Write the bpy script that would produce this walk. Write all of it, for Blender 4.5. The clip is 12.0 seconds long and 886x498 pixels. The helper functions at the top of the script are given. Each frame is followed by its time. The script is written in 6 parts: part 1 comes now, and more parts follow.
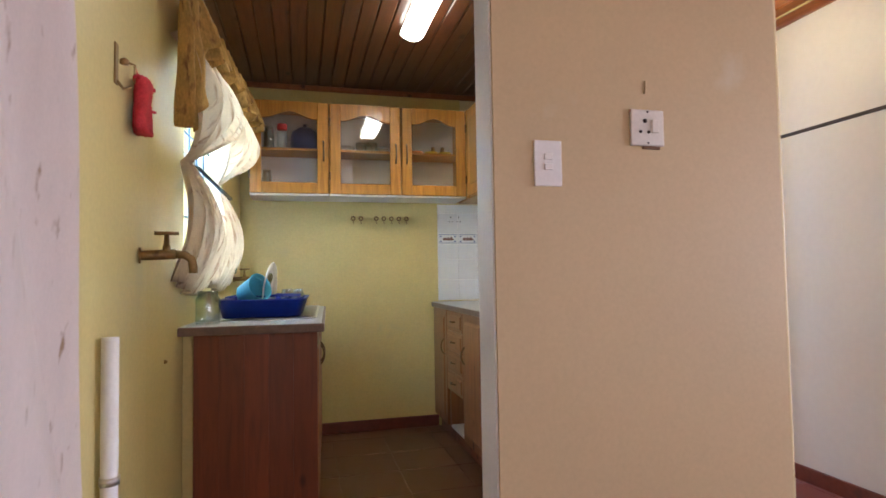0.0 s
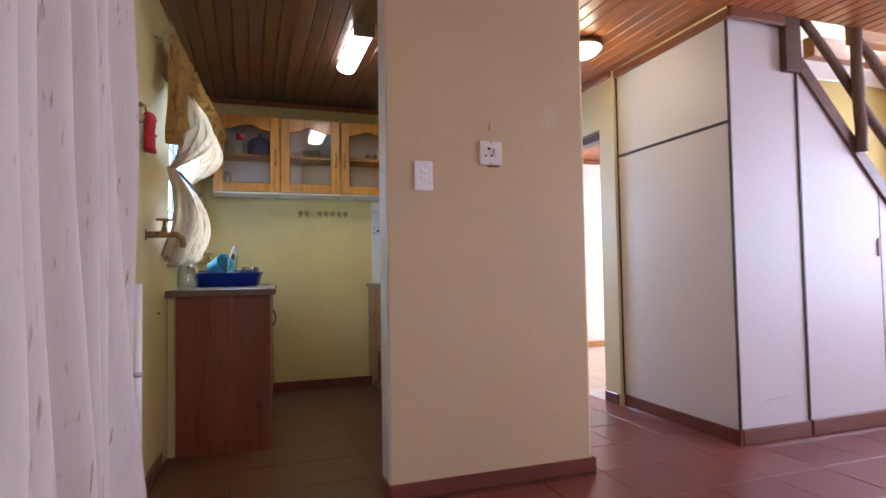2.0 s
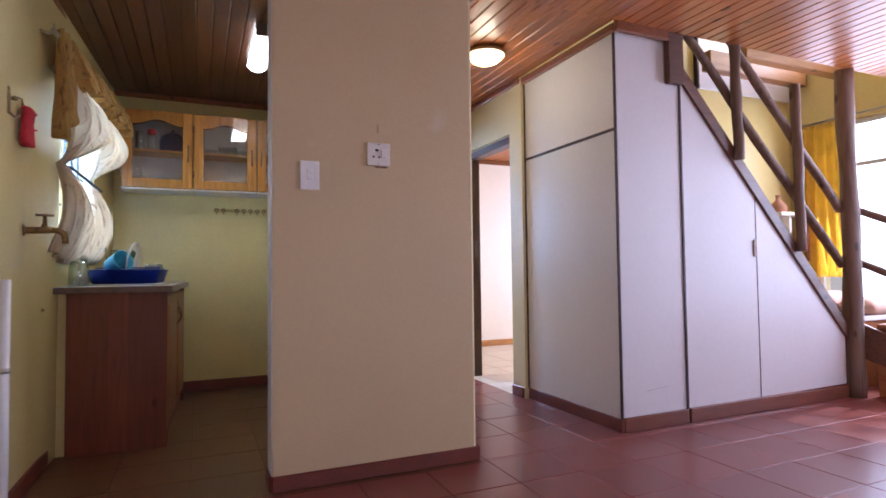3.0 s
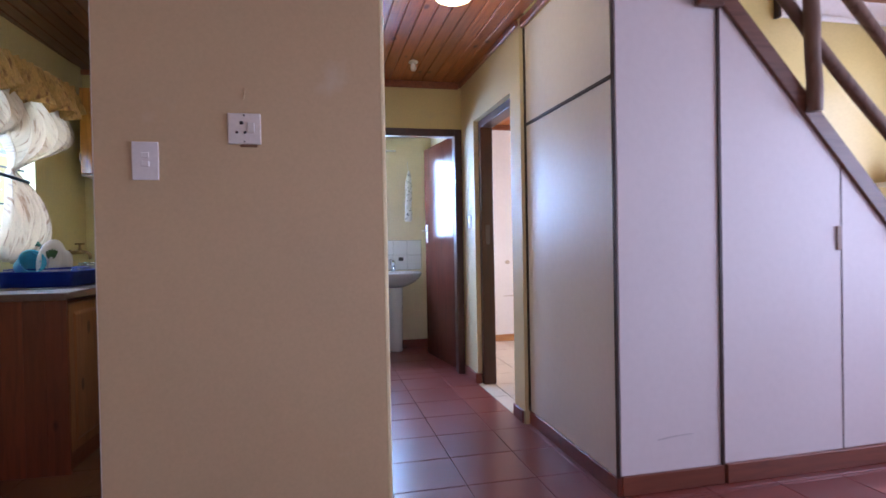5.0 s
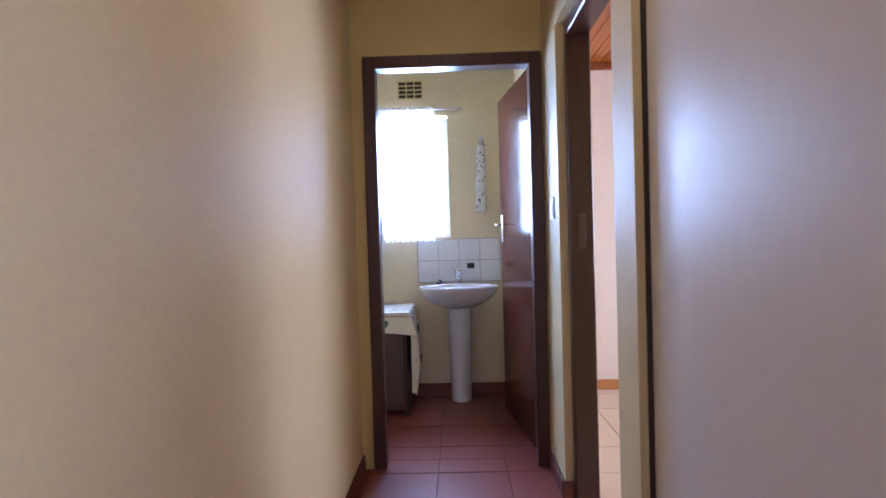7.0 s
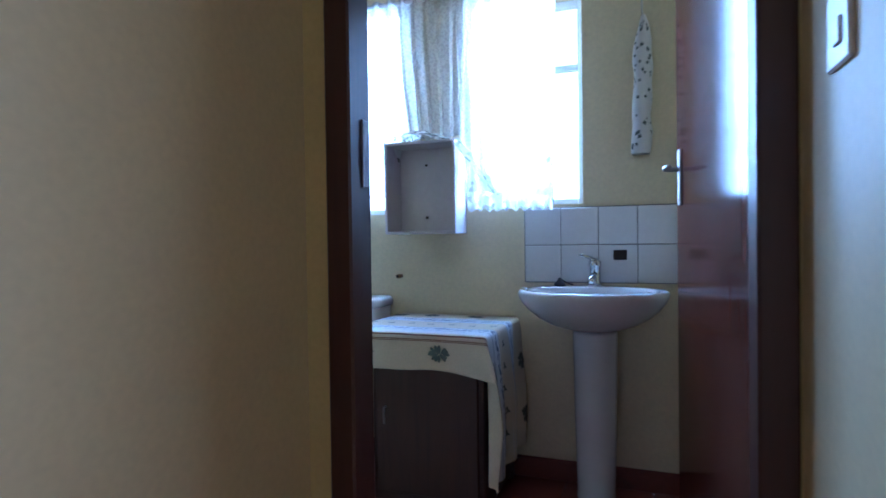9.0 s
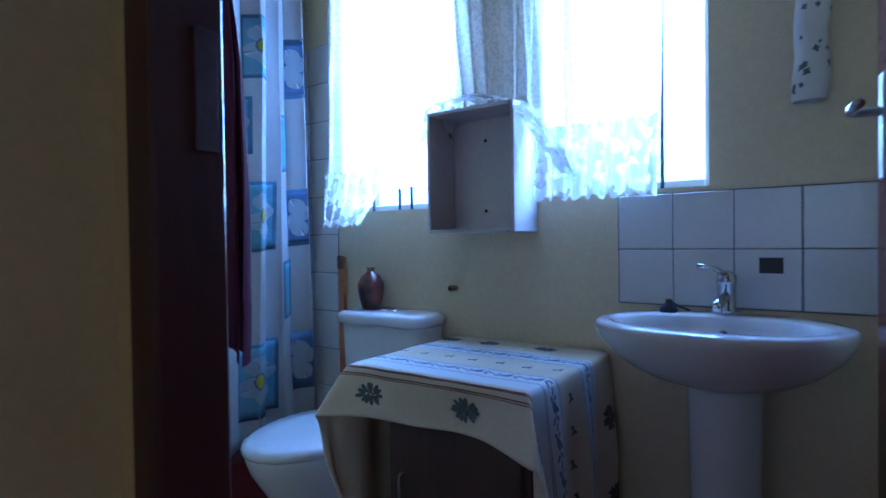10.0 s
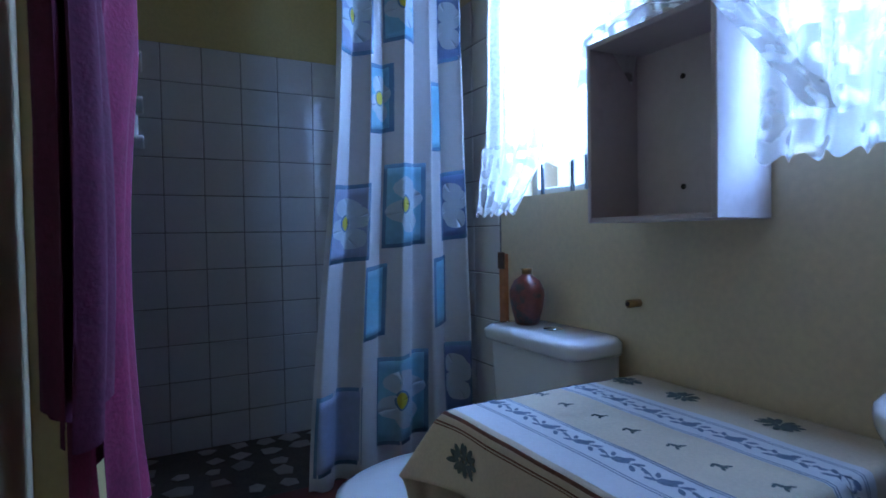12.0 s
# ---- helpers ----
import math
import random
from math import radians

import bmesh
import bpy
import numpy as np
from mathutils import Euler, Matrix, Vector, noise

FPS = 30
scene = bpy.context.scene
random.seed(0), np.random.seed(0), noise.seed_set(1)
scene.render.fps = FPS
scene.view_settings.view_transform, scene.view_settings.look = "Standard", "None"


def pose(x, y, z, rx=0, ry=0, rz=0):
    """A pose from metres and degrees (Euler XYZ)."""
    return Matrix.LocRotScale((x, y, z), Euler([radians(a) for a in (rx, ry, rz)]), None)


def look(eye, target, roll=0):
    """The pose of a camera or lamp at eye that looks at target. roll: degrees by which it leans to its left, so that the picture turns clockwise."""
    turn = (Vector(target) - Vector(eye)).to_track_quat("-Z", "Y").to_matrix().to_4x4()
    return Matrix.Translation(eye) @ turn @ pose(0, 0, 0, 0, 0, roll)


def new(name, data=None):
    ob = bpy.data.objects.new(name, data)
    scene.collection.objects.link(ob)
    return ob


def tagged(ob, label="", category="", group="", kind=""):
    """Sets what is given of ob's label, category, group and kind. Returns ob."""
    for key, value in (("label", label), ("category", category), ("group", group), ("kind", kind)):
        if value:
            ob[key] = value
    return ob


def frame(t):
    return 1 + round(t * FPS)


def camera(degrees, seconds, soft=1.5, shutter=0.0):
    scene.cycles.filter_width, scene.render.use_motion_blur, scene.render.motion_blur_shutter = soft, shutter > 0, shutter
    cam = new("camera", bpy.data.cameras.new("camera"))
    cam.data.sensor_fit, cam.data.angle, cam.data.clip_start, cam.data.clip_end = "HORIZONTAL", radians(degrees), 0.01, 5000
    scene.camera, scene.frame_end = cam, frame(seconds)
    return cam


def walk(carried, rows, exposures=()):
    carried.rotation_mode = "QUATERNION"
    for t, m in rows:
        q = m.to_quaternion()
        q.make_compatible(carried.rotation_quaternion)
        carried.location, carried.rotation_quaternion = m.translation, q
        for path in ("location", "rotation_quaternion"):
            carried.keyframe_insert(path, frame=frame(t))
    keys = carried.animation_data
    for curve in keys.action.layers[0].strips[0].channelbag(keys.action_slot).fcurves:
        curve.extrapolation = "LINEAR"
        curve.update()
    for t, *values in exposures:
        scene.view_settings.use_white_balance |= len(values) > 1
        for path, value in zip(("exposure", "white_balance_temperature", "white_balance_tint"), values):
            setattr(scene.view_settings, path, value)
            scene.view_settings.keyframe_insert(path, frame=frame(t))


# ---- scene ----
cam = camera(76.9, 12.0, 1.6, 0.3)
PATH = [
    (0, (1.421, 0.945, 1.112), (1.914, 2.881, 1.201), -0.9),
    (0.5, (1.397, 0.663, 1.087), (1.91, 2.594, 1.174), -0.9),
    (1, (1.41, 0.399, 1.067), (1.936, 2.327, 1.153), -0.9),
    (1.5, (1.377, 0.207, 1.032), (1.947, 2.123, 1.116), -0.9),
    (2, (1.384, 0.036, 0.995), (2.034, 1.926, 1.076), -0.9),
    (2.5, (1.475, -0.104, 0.98), (2.222, 1.75, 1.06), -0.7),
    (3, (1.655, -0.173, 0.98), (2.454, 1.658, 1.057), -0.7),
    (3.2, (1.728, -0.169, 0.968), (2.538, 1.658, 1.047), -0.8),
    (4.8, (2.581, 0.133, 1.105), (3.102, 2.064, 1.075), -0.9),
    (5, (2.701, 0.29, 1.125), (3.145, 2.24, 1.1), -1.1),
    (5.5, (2.925, 0.65, 1.169), (3.235, 2.626, 1.131), -1.2),
    (6, (3.172, 1.090, 1.163), (3.394, 3.077, 1.134), -0.9),
    (6.5, (3.360, 1.567, 1.175), (3.457, 3.564, 1.136), -1.1),
    (6.7, (3.412, 1.781, 1.180), (3.447, 3.780, 1.134), -1.3),
    (8.5, (3.666, 3.389, 0.988), (3.206, 5.335, 0.991), -1.6),
    (9, (3.695, 3.822, 1.017), (2.999, 5.697, 0.989), -0.8),
    (9.5, (3.721, 4.225, 1.034), (2.775, 5.987, 0.996), -0.9),
    (10, (3.729, 4.55, 1.028), (2.564, 6.175, 0.996), -0.8),
    (10.5, (3.722, 4.767, 1.015), (2.359, 6.23, 0.986), -0.7),
    (11, (3.664, 4.911, 1.01), (2.149, 6.216, 0.976), -0.8),
    (11.2, (3.644, 4.969, 1.027), (2.056, 6.185, 0.971), -1.2),
    (11.5, (3.612, 5.03, 1.021), (1.957, 6.151, 0.97), -1.1),
    (12, (3.569, 5.149, 1.03), (1.803, 6.085, 0.979), -1.0),
]
walk(cam, [(t, look(eye, target, roll)) for t, eye, target, roll in PATH],
     exposures=[(0.0, 0.03, 5750, 14), (2.5, -0.38, 5330, 21), (5.5, -0.75, 5080, 25), (6.7, -0.8, 5280, 29),
                (8.5, -1.35, 4550, 17), (9.0, -1.72, 4350, 16), (9.6, -2.33, 3950, 19), (10.5, -2.3, 4150, 17), (12.0, -2.75, 4550, 20)])

# ---- light ----
world = bpy.data.worlds.new("sky")
scene.world = world
world.use_nodes = True
wn = world.node_tree.nodes
sky = wn.new("ShaderNodeTexSky")
sky.sky_type, sky.sun_disc = "NISHITA", False
sky.sun_elevation, sky.sun_rotation = radians(46), radians(97)
world.node_tree.links.new(sky.outputs[0], wn["Background"].inputs[0])
wn["Background"].inputs[1].default_value = 0.15


def lamp(name, kind, m, energy, colour=(1, 1, 1), size=(1, 1), angle=0.5):
    data = bpy.data.lights.new(name, kind)
    data.energy, data.color = energy, colour
    if kind == "AREA":
        data.shape, data.size, data.size_y = "RECTANGLE", size[0], size[1]
    if kind == "SUN":
        data.angle = radians(angle)
    if kind == "POINT":
        data.shadow_soft_size = size[0]
    ob = new(name, data)
    ob.matrix_world = m
    return ob


DAY = (0.86, 0.93, 1.0)
lamp("sun", "SUN", look((16.3, 2.7, 10.5), (6.3, 1.5, 0)), 5.0, (1.0, 0.93, 0.82))
lamp("window_light", "AREA", look((6.95, 1.5, 1.45), (3, 1.5, 1.1)), 140, (0.97, 0.93, 1.0), (3.4, 1.7))
lamp("window_light", "AREA", look((3.6, -2.3, 1.5), (3.6, 3, 1.3)), 42, (1.0, 0.93, 0.9), (3.2, 1.5))
lamp("window_light", "AREA", look((0.84, 3.87, 1.6), (3, 3.87, 1.2)), 50, (0.5, 0.76, 1.0), (0.8, 0.85))
lamp("window_light", "AREA", look((2.35, 6.30, 1.6), (2.35, 4, 1.45)), 330, (0.55, 0.76, 1.0), (0.8, 0.85))
lamp("window_light", "AREA", look((3.2, 6.30, 1.6), (3.2, 4, 1.45)), 132, (0.55, 0.76, 1.0), (0.44, 0.85))
lamp("window_light", "AREA", look((7.25, 4.9, 1.5), (5, 4.9, 1.0)), 115, (1.0, 0.95, 0.93), (1.8, 1.3))
# lamp in an added, unseen loft opening, to brighten the stairwell
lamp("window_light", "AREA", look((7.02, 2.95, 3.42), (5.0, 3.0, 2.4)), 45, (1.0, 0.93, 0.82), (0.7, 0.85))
lamp("tube_light", "AREA", look((2.02, 3.6, 2.37), (2.02, 3.6, 0)), 9.5, (1.0, 0.9, 0.62), (0.13, 0.55))
lamp("dome_light", "POINT", pose(3.43, 3.13, 2.31), 6, (1.0, 0.86, 0.5), (0.08,))


# ---- materials ----
def material(name, colour, rough=0.6, vary=0.12, scale=6.0, grain=60.0, bump=0.1, metal=0.0, second=None, second_at=0.62,
             stretch=(1, 1, 1), each=0.0, island=0.0, coat=0.0, through_light=0.0, spec=0.5):
    """A surface with broad blotches, fine grain and relief. second: a colour that shows in patches. each and island: variation from piece to piece."""
    m = bpy.data.materials.new(name)
    m.use_nodes = True
    nodes, link = m.node_tree.nodes, m.node_tree.links.new
    bsdf = nodes["Principled BSDF"]
    coord, mapping = nodes.new("ShaderNodeTexCoord"), nodes.new("ShaderNodeMapping")
    link(coord.outputs["Object"], mapping.inputs[0])
    mapping.inputs["Scale"].default_value = stretch
    if each:
        own, far, spot = nodes.new("ShaderNodeObjectInfo"), nodes.new("ShaderNodeMath"), nodes.new("ShaderNodeCombineXYZ")
        far.operation = "MULTIPLY"
        far.inputs[1].default_value = 5.0
        link(own.outputs["Random"], far.inputs[0])
        for k in range(3):
            link(far.outputs[0], spot.inputs[k])
        link(spot.outputs[0], mapping.inputs["Location"])

    def noise_at(size, detail=4):
        n = nodes.new("ShaderNodeTexNoise")
        n.inputs["Scale"].default_value, n.inputs["Detail"].default_value = size, detail
        link(mapping.outputs[0], n.inputs[0])
        return n

    broad, fine = noise_at(scale), noise_at(grain, 6)
    mix = nodes.new("ShaderNodeMix")
    mix.data_type = "RGBA"
    mix.inputs[6].default_value = (*[c * (1 - vary) for c in colour], 1)
    mix.inputs[7].default_value = (*[min(1, c * (1 + vary)) for c in colour], 1)
    blend = nodes.new("ShaderNodeMath")
    blend.operation = "MULTIPLY_ADD"
    link(fine.outputs[0], blend.inputs[0])
    blend.inputs[1].default_value = 0.5
    half = nodes.new("ShaderNodeMath")
    half.operation = "MULTIPLY"
    half.inputs[1].default_value = 0.5
    link(broad.outputs[0], half.inputs[0])
    link(half.outputs[0], blend.inputs[2])
    spread = nodes.new("ShaderNodeMapRange")
    spread.inputs[1].default_value, spread.inputs[2].default_value = 0.34, 0.66
    link(blend.outputs[0], spread.inputs[0])
    link(spread.outputs[0], mix.inputs[0])
    out = mix.outputs[2]
    if second:
        patch = noise_at(scale * 1.7, 5)
        edge = nodes.new("ShaderNodeMapRange")
        edge.inputs[1].default_value, edge.inputs[2].default_value = second_at, second_at + 0.12
        link(patch.outputs[0], edge.inputs[0])
        over = nodes.new("ShaderNodeMix")
        over.data_type = "RGBA"
        link(edge.outputs[0], over.inputs[0])
        link(out, over.inputs[6])
        over.inputs[7].default_value = (*second, 1)
        out = over.outputs[2]
    for amount, kind, socket in ((each, "ShaderNodeObjectInfo", "Random"), (island, "ShaderNodeNewGeometry", "Random Per Island")):
        if amount:
            info = nodes.new(kind)
            value = nodes.new("ShaderNodeMapRange")
            value.inputs[3].default_value, value.inputs[4].default_value = 1 - amount, 1 + amount
            link(info.outputs[socket], value.inputs[0])
            hsv = nodes.new("ShaderNodeHueSaturation")
            link(value.outputs[0], hsv.inputs["Value"])
            link(out, hsv.inputs["Color"])
            out = hsv.outputs[0]
    link(out, bsdf.inputs["Base Color"])
    shine = nodes.new("ShaderNodeMapRange")
    low, high = (max(0.03, rough - 0.1), min(0.265, rough + 0.1)) if rough < 0.28 else (max(0.285, rough - 0.1), min(1, rough + 0.1))
    shine.inputs[3].default_value, shine.inputs[4].default_value = low, high
    link(broad.outputs[0], shine.inputs[0])
    link(shine.outputs[0], bsdf.inputs["Roughness"])
    bsdf.inputs["Metallic"].default_value = metal
    bsdf.inputs["Coat Weight"].default_value = coat
    bsdf.inputs["Specular IOR Level"].default_value = spec
    if bump:
        relief = nodes.new("ShaderNodeBump")
        relief.inputs["Strength"].default_value, relief.inputs["Distance"].default_value = bump, 0.004
        link(blend.outputs[0], relief.inputs["Height"])
        link(relief.outputs[0], bsdf.inputs["Normal"])
    if through_light:
        thin = nodes.new("ShaderNodeBsdfTranslucent")
        link(out, thin.inputs[0])
        both = nodes.new("ShaderNodeMixShader")
        both.inputs[0].default_value = through_light
        link(bsdf.outputs[0], both.inputs[1])
        link(thin.outputs[0], both.inputs[2])
        link(both.outputs[0], nodes["Material Output"].inputs[0])
    return m


def wood(name, colour, dark, rough=0.4, along="z", rings=9.0, coat=0.15, each=0.12, island=0.0, knots=True):
    """Timber with streaks along its grain, fine pores and knots."""
    m = material(name, colour, rough, 0.16, 3.0, 45.0, 0.12, stretch=tuple(0.12 if a == along else 1 for a in "xyz"), each=each, island=island, coat=coat)
    nodes, link = m.node_tree.nodes, m.node_tree.links.new
    bsdf = nodes["Principled BSDF"]
    base = bsdf.inputs["Base Color"].links[0].from_socket
    coord = nodes.new("ShaderNodeTexCoord")
    mapping = nodes.new("ShaderNodeMapping")
    mapping.inputs["Scale"].default_value = tuple(0.07 if a == along else 1 for a in "xyz")
    link(coord.outputs["Object"], mapping.inputs[0])
    streak = nodes.new("ShaderNodeTexNoise")
    streak.inputs["Scale"].default_value, streak.inputs["Detail"].default_value, streak.inputs["Distortion"].default_value = rings * 4, 5, 1.2
    link(mapping.outputs[0], streak.inputs[0])
    ramp = nodes.new("ShaderNodeMapRange")
    ramp.inputs[1].default_value, ramp.inputs[2].default_value, ramp.inputs[4].default_value = 0.48, 0.72, 0.75
    link(streak.outputs[0], ramp.inputs[0])
    over = nodes.new("ShaderNodeMix")
    over.data_type = "RGBA"
    link(ramp.outputs[0], over.inputs[0])
    link(base, over.inputs[6])
    over.inputs[7].default_value = (*dark, 1)
    out = over.outputs[2]
    if knots:
        spots = nodes.new("ShaderNodeTexVoronoi")
        spots.inputs["Scale"].default_value = 6.5
        kmap = nodes.new("ShaderNodeMapping")
        kmap.inputs["Scale"].default_value = tuple(0.5 if a == along else 1 for a in "xyz")
        link(coord.outputs["Object"], kmap.inputs[0])
        link(kmap.outputs[0], spots.inputs[0])
        near = nodes.new("ShaderNodeMapRange")
        near.inputs[1].default_value, near.inputs[2].default_value, near.inputs[3].default_value, near.inputs[4].default_value = 0.08, 0.14, 0.85, 0.0
        link(spots.outputs["Distance"], near.inputs[0])
        knot = nodes.new("ShaderNodeMix")
        knot.data_type = "RGBA"
        link(near.outputs[0], knot.inputs[0])
        link(out, knot.inputs[6])
        knot.inputs[7].default_value = (*[c * 0.35 for c in dark], 1)
        out = knot.outputs[2]
    link(out, bsdf.inputs["Base Color"])
    return m


def glass_material(name, colour=(1, 1, 1), rough=0.02, blend=0.94):
    m = bpy.data.materials.new(name)
    m.use_nodes = True
    nodes, link = m.node_tree.nodes, m.node_tree.links.new
    clear, shine, mix = nodes.new("ShaderNodeBsdfTransparent"), nodes.new("ShaderNodeBsdfGlossy"), nodes.new("ShaderNodeMixShader")
    clear.inputs[0].default_value = (*colour, 1)
    shine.inputs["Roughness"].default_value = rough
    mix.inputs[0].default_value = 1 - blend
    link(clear.outputs[0], mix.inputs[1])
    link(shine.outputs[0], mix.inputs[2])
    link(mix.outputs[0], nodes["Material Output"].inputs[0])
    return m


def glow(name, colour, strength):
    m = bpy.data.materials.new(name)
    m.use_nodes = True
    bsdf = m.node_tree.nodes["Principled BSDF"]
    bsdf.inputs["Base Color"].default_value = (*colour, 1)
    bsdf.inputs["Emission Color"].default_value = (*colour, 1)
    bsdf.inputs["Emission Strength"].default_value = strength
    return m


def lace_material(name, colour, solid, size=26.0, through_light=0.5, extra=0.45):
    """Net cloth: threads that cover part of the view, with a woven flower pattern."""
    m = material(name, colour, 0.9, 0.06, 9, 120, 0.0, through_light=through_light)
    nodes, link = m.node_tree.nodes, m.node_tree.links.new
    surface = nodes["Material Output"].inputs[0].links[0].from_socket
    coord = nodes.new("ShaderNodeTexCoord")
    cells = nodes.new("ShaderNodeTexVoronoi")
    cells.feature = "SMOOTH_F1"
    cells.inputs["Scale"].default_value = size
    warp = nodes.new("ShaderNodeTexNoise")
    warp.inputs["Scale"].default_value, warp.inputs["Detail"].default_value = size * 0.8, 2
    link(coord.outputs["Object"], warp.inputs[0])
    link(coord.outputs["Object"], cells.inputs[0])
    total = nodes.new("ShaderNodeMath")
    link(cells.outputs["Distance"], total.inputs[0])
    link(warp.outputs[0], total.inputs[1])
    cover = nodes.new("ShaderNodeMapRange")
    cover.inputs[1].default_value, cover.inputs[2].default_value = 0.84, 0.94
    cover.inputs[3].default_value, cover.inputs[4].default_value = solid, min(1, solid + extra)
    link(total.outputs[0], cover.inputs[0])
    clear, mix = nodes.new("ShaderNodeBsdfTransparent"), nodes.new("ShaderNodeMixShader")
    link(cover.outputs[0], mix.inputs[0])
    link(clear.outputs[0], mix.inputs[1])
    link(surface, mix.inputs[2])
    link(mix.outputs[0], nodes["Material Output"].inputs[0])
    return m


YELLOW = material("yellow_paint", (0.62, 0.51, 0.21), 0.36, 0.07, 2.2, 70, 0.12, second=(0.56, 0.47, 0.22), second_at=0.66)
CREAM = material("cream_paint", (0.58, 0.44, 0.25), 0.55, 0.05, 2.0, 80, 0.05, second=(0.62, 0.53, 0.37), second_at=0.66)
HALLWALL = material("hall_cream_paint", (0.66, 0.55, 0.30), 0.58, 0.06, 2.2, 70, 0.06, second=(0.62, 0.51, 0.29), second_at=0.66)
BATHWALL = material("bathroom_cream_paint", (0.70, 0.60, 0.39), 0.45, 0.07, 2.2, 70, 0.08, second=(0.62, 0.53, 0.33), second_at=0.66)
PALE = material("pale_paint", (0.80, 0.76, 0.74), 0.6, 0.05, 2.4, 70, 0.12, second=(0.7, 0.64, 0.56), second_at=0.7)
PANEL = material("cream_melamine", (0.72, 0.69, 0.69), 0.42, 0.03, 1.6, 30, 0.03, second=(0.68, 0.66, 0.64), second_at=0.7, spec=0.34)
def clay(name, colour, rough, vary):
    """Fired clay: soft clouds across the floor and a shade of its own for each tile."""
    m = bpy.data.materials.new(name)
    m.use_nodes = True
    nodes, link = m.node_tree.nodes, m.node_tree.links.new
    place, cloud, own = nodes.new("ShaderNodeNewGeometry"), nodes.new("ShaderNodeTexNoise"), nodes.new("ShaderNodeObjectInfo")
    cloud.inputs["Scale"].default_value, cloud.inputs["Detail"].default_value = 7.0, 3.0
    link(place.outputs["Position"], cloud.inputs[0])
    total = nodes.new("ShaderNodeMath")
    total.operation = "ADD"
    link(cloud.outputs[0], total.inputs[0])
    link(own.outputs["Random"], total.inputs[1])
    value = nodes.new("ShaderNodeMapRange")
    value.inputs[1].default_value, value.inputs[2].default_value = 0.2, 1.8
    value.inputs[3].default_value, value.inputs[4].default_value = 1 - vary, 1 + vary
    link(total.outputs[0], value.inputs[0])
    hsv = nodes.new("ShaderNodeHueSaturation")
    hsv.inputs["Color"].default_value = (*colour, 1)
    link(value.outputs[0], hsv.inputs["Value"])
    link(hsv.outputs[0], nodes["Principled BSDF"].inputs["Base Color"])
    gloss = nodes.new("ShaderNodeMapRange")
    gloss.inputs[3].default_value, gloss.inputs[4].default_value = rough - 0.03, rough + 0.03
    link(cloud.outputs[0], gloss.inputs[0])
    link(gloss.outputs[0], nodes["Principled BSDF"].inputs["Roughness"])
    return m


REDTILE = clay("red_clay_tile", (0.20, 0.048, 0.034), 0.31, 0.12)
BROWNTILE = clay("brown_clay_tile", (0.12, 0.05, 0.022), 0.38, 0.16)
GROUT = material("dark_grout", (0.075, 0.03, 0.026), 0.9, 0.3, 20, 90, 0.2)
CREAMTILE = material("cream_floor_tile", (0.66, 0.58, 0.47), 0.4, 0.08, 5, 60, 0.08, each=0.05)
SKIRT = material("red_brown_skirting_paint", (0.15, 0.035, 0.022), 0.4, 0.2, 5, 60, 0.08, second=(0.09, 0.035, 0.025))
SKIRTWOOD = wood("brown_skirting_wood", (0.20, 0.062, 0.032), (0.11, 0.034, 0.02), 0.45, "x")
ORANGESKIRT = wood("orange_skirting_wood", (0.50, 0.24, 0.08), (0.3, 0.13, 0.04), 0.45, "x")
BOARD = wood("varnished_pine_board", (0.45, 0.15, 0.03), (0.25, 0.07, 0.015), 0.35, "y", 9, 0.1, 0.0, 0.16)
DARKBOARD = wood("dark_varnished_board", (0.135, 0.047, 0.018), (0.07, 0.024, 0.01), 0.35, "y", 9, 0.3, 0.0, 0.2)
CORNICE = wood("cornice_wood", (0.25, 0.085, 0.03), (0.13, 0.04, 0.015), 0.35, "y")
DOORWOOD = wood("dark_red_door_wood", (0.09, 0.026, 0.015), (0.055, 0.017, 0.01), 0.12, "z", 6, 0.0, knots=False)
DOORWOOD.node_tree.nodes["Principled BSDF"].inputs["Specular IOR Level"].default_value = 0.07
JAMB = wood("dark_frame_wood", (0.062, 0.02, 0.014), (0.036, 0.014, 0.01), 0.35, "z", 6, 0.1, knots=False)
POLE = wood("weathered_pole_wood", (0.20, 0.13, 0.09), (0.09, 0.052, 0.036), 0.6, "z", 8, 0.0)
STRING = wood("dark_stair_wood", (0.13, 0.06, 0.035), (0.07, 0.03, 0.018), 0.5, "x", 8, 0.1)
STRIP = material("dark_strip", (0.035, 0.02, 0.016), 0.5, 0.2, 8, 60, 0.05)
WHITEPAINT = material("white_paint", (0.78, 0.77, 0.75), 0.45, 0.05, 4, 60, 0.06)
GLASS = glass_material("clear_glass")
STEEL = material("brushed_steel", (0.55, 0.53, 0.5), 0.3, 0.1, 20, 120, 0.03, metal=1.0)

# ---- shapes ----
def bx(bm, lo, hi, bevel=0.0, seg=1):
    """A box between two corners, its edges rounded by bevel."""
    start = set(bm.verts)
    made = bmesh.ops.create_cube(bm, size=1)["verts"]
    lo, hi = Vector(lo), Vector(hi)
    for v in made:
        v.co = Vector([l + (c + 0.5) * (h - l) for c, l, h in zip(v.co, lo, hi)])
    if bevel:
        edges = {e for v in made for e in v.link_edges}
        bmesh.ops.bevel(bm, geom=list(edges), offset=bevel, segments=seg, affect="EDGES", profile=0.5)
    return [v for v in bm.verts if v not in start]


def box(lo, hi, bevel=0.0, seg=1):
    bm = bmesh.new()
    bx(bm, lo, hi, bevel, seg)
    return bm


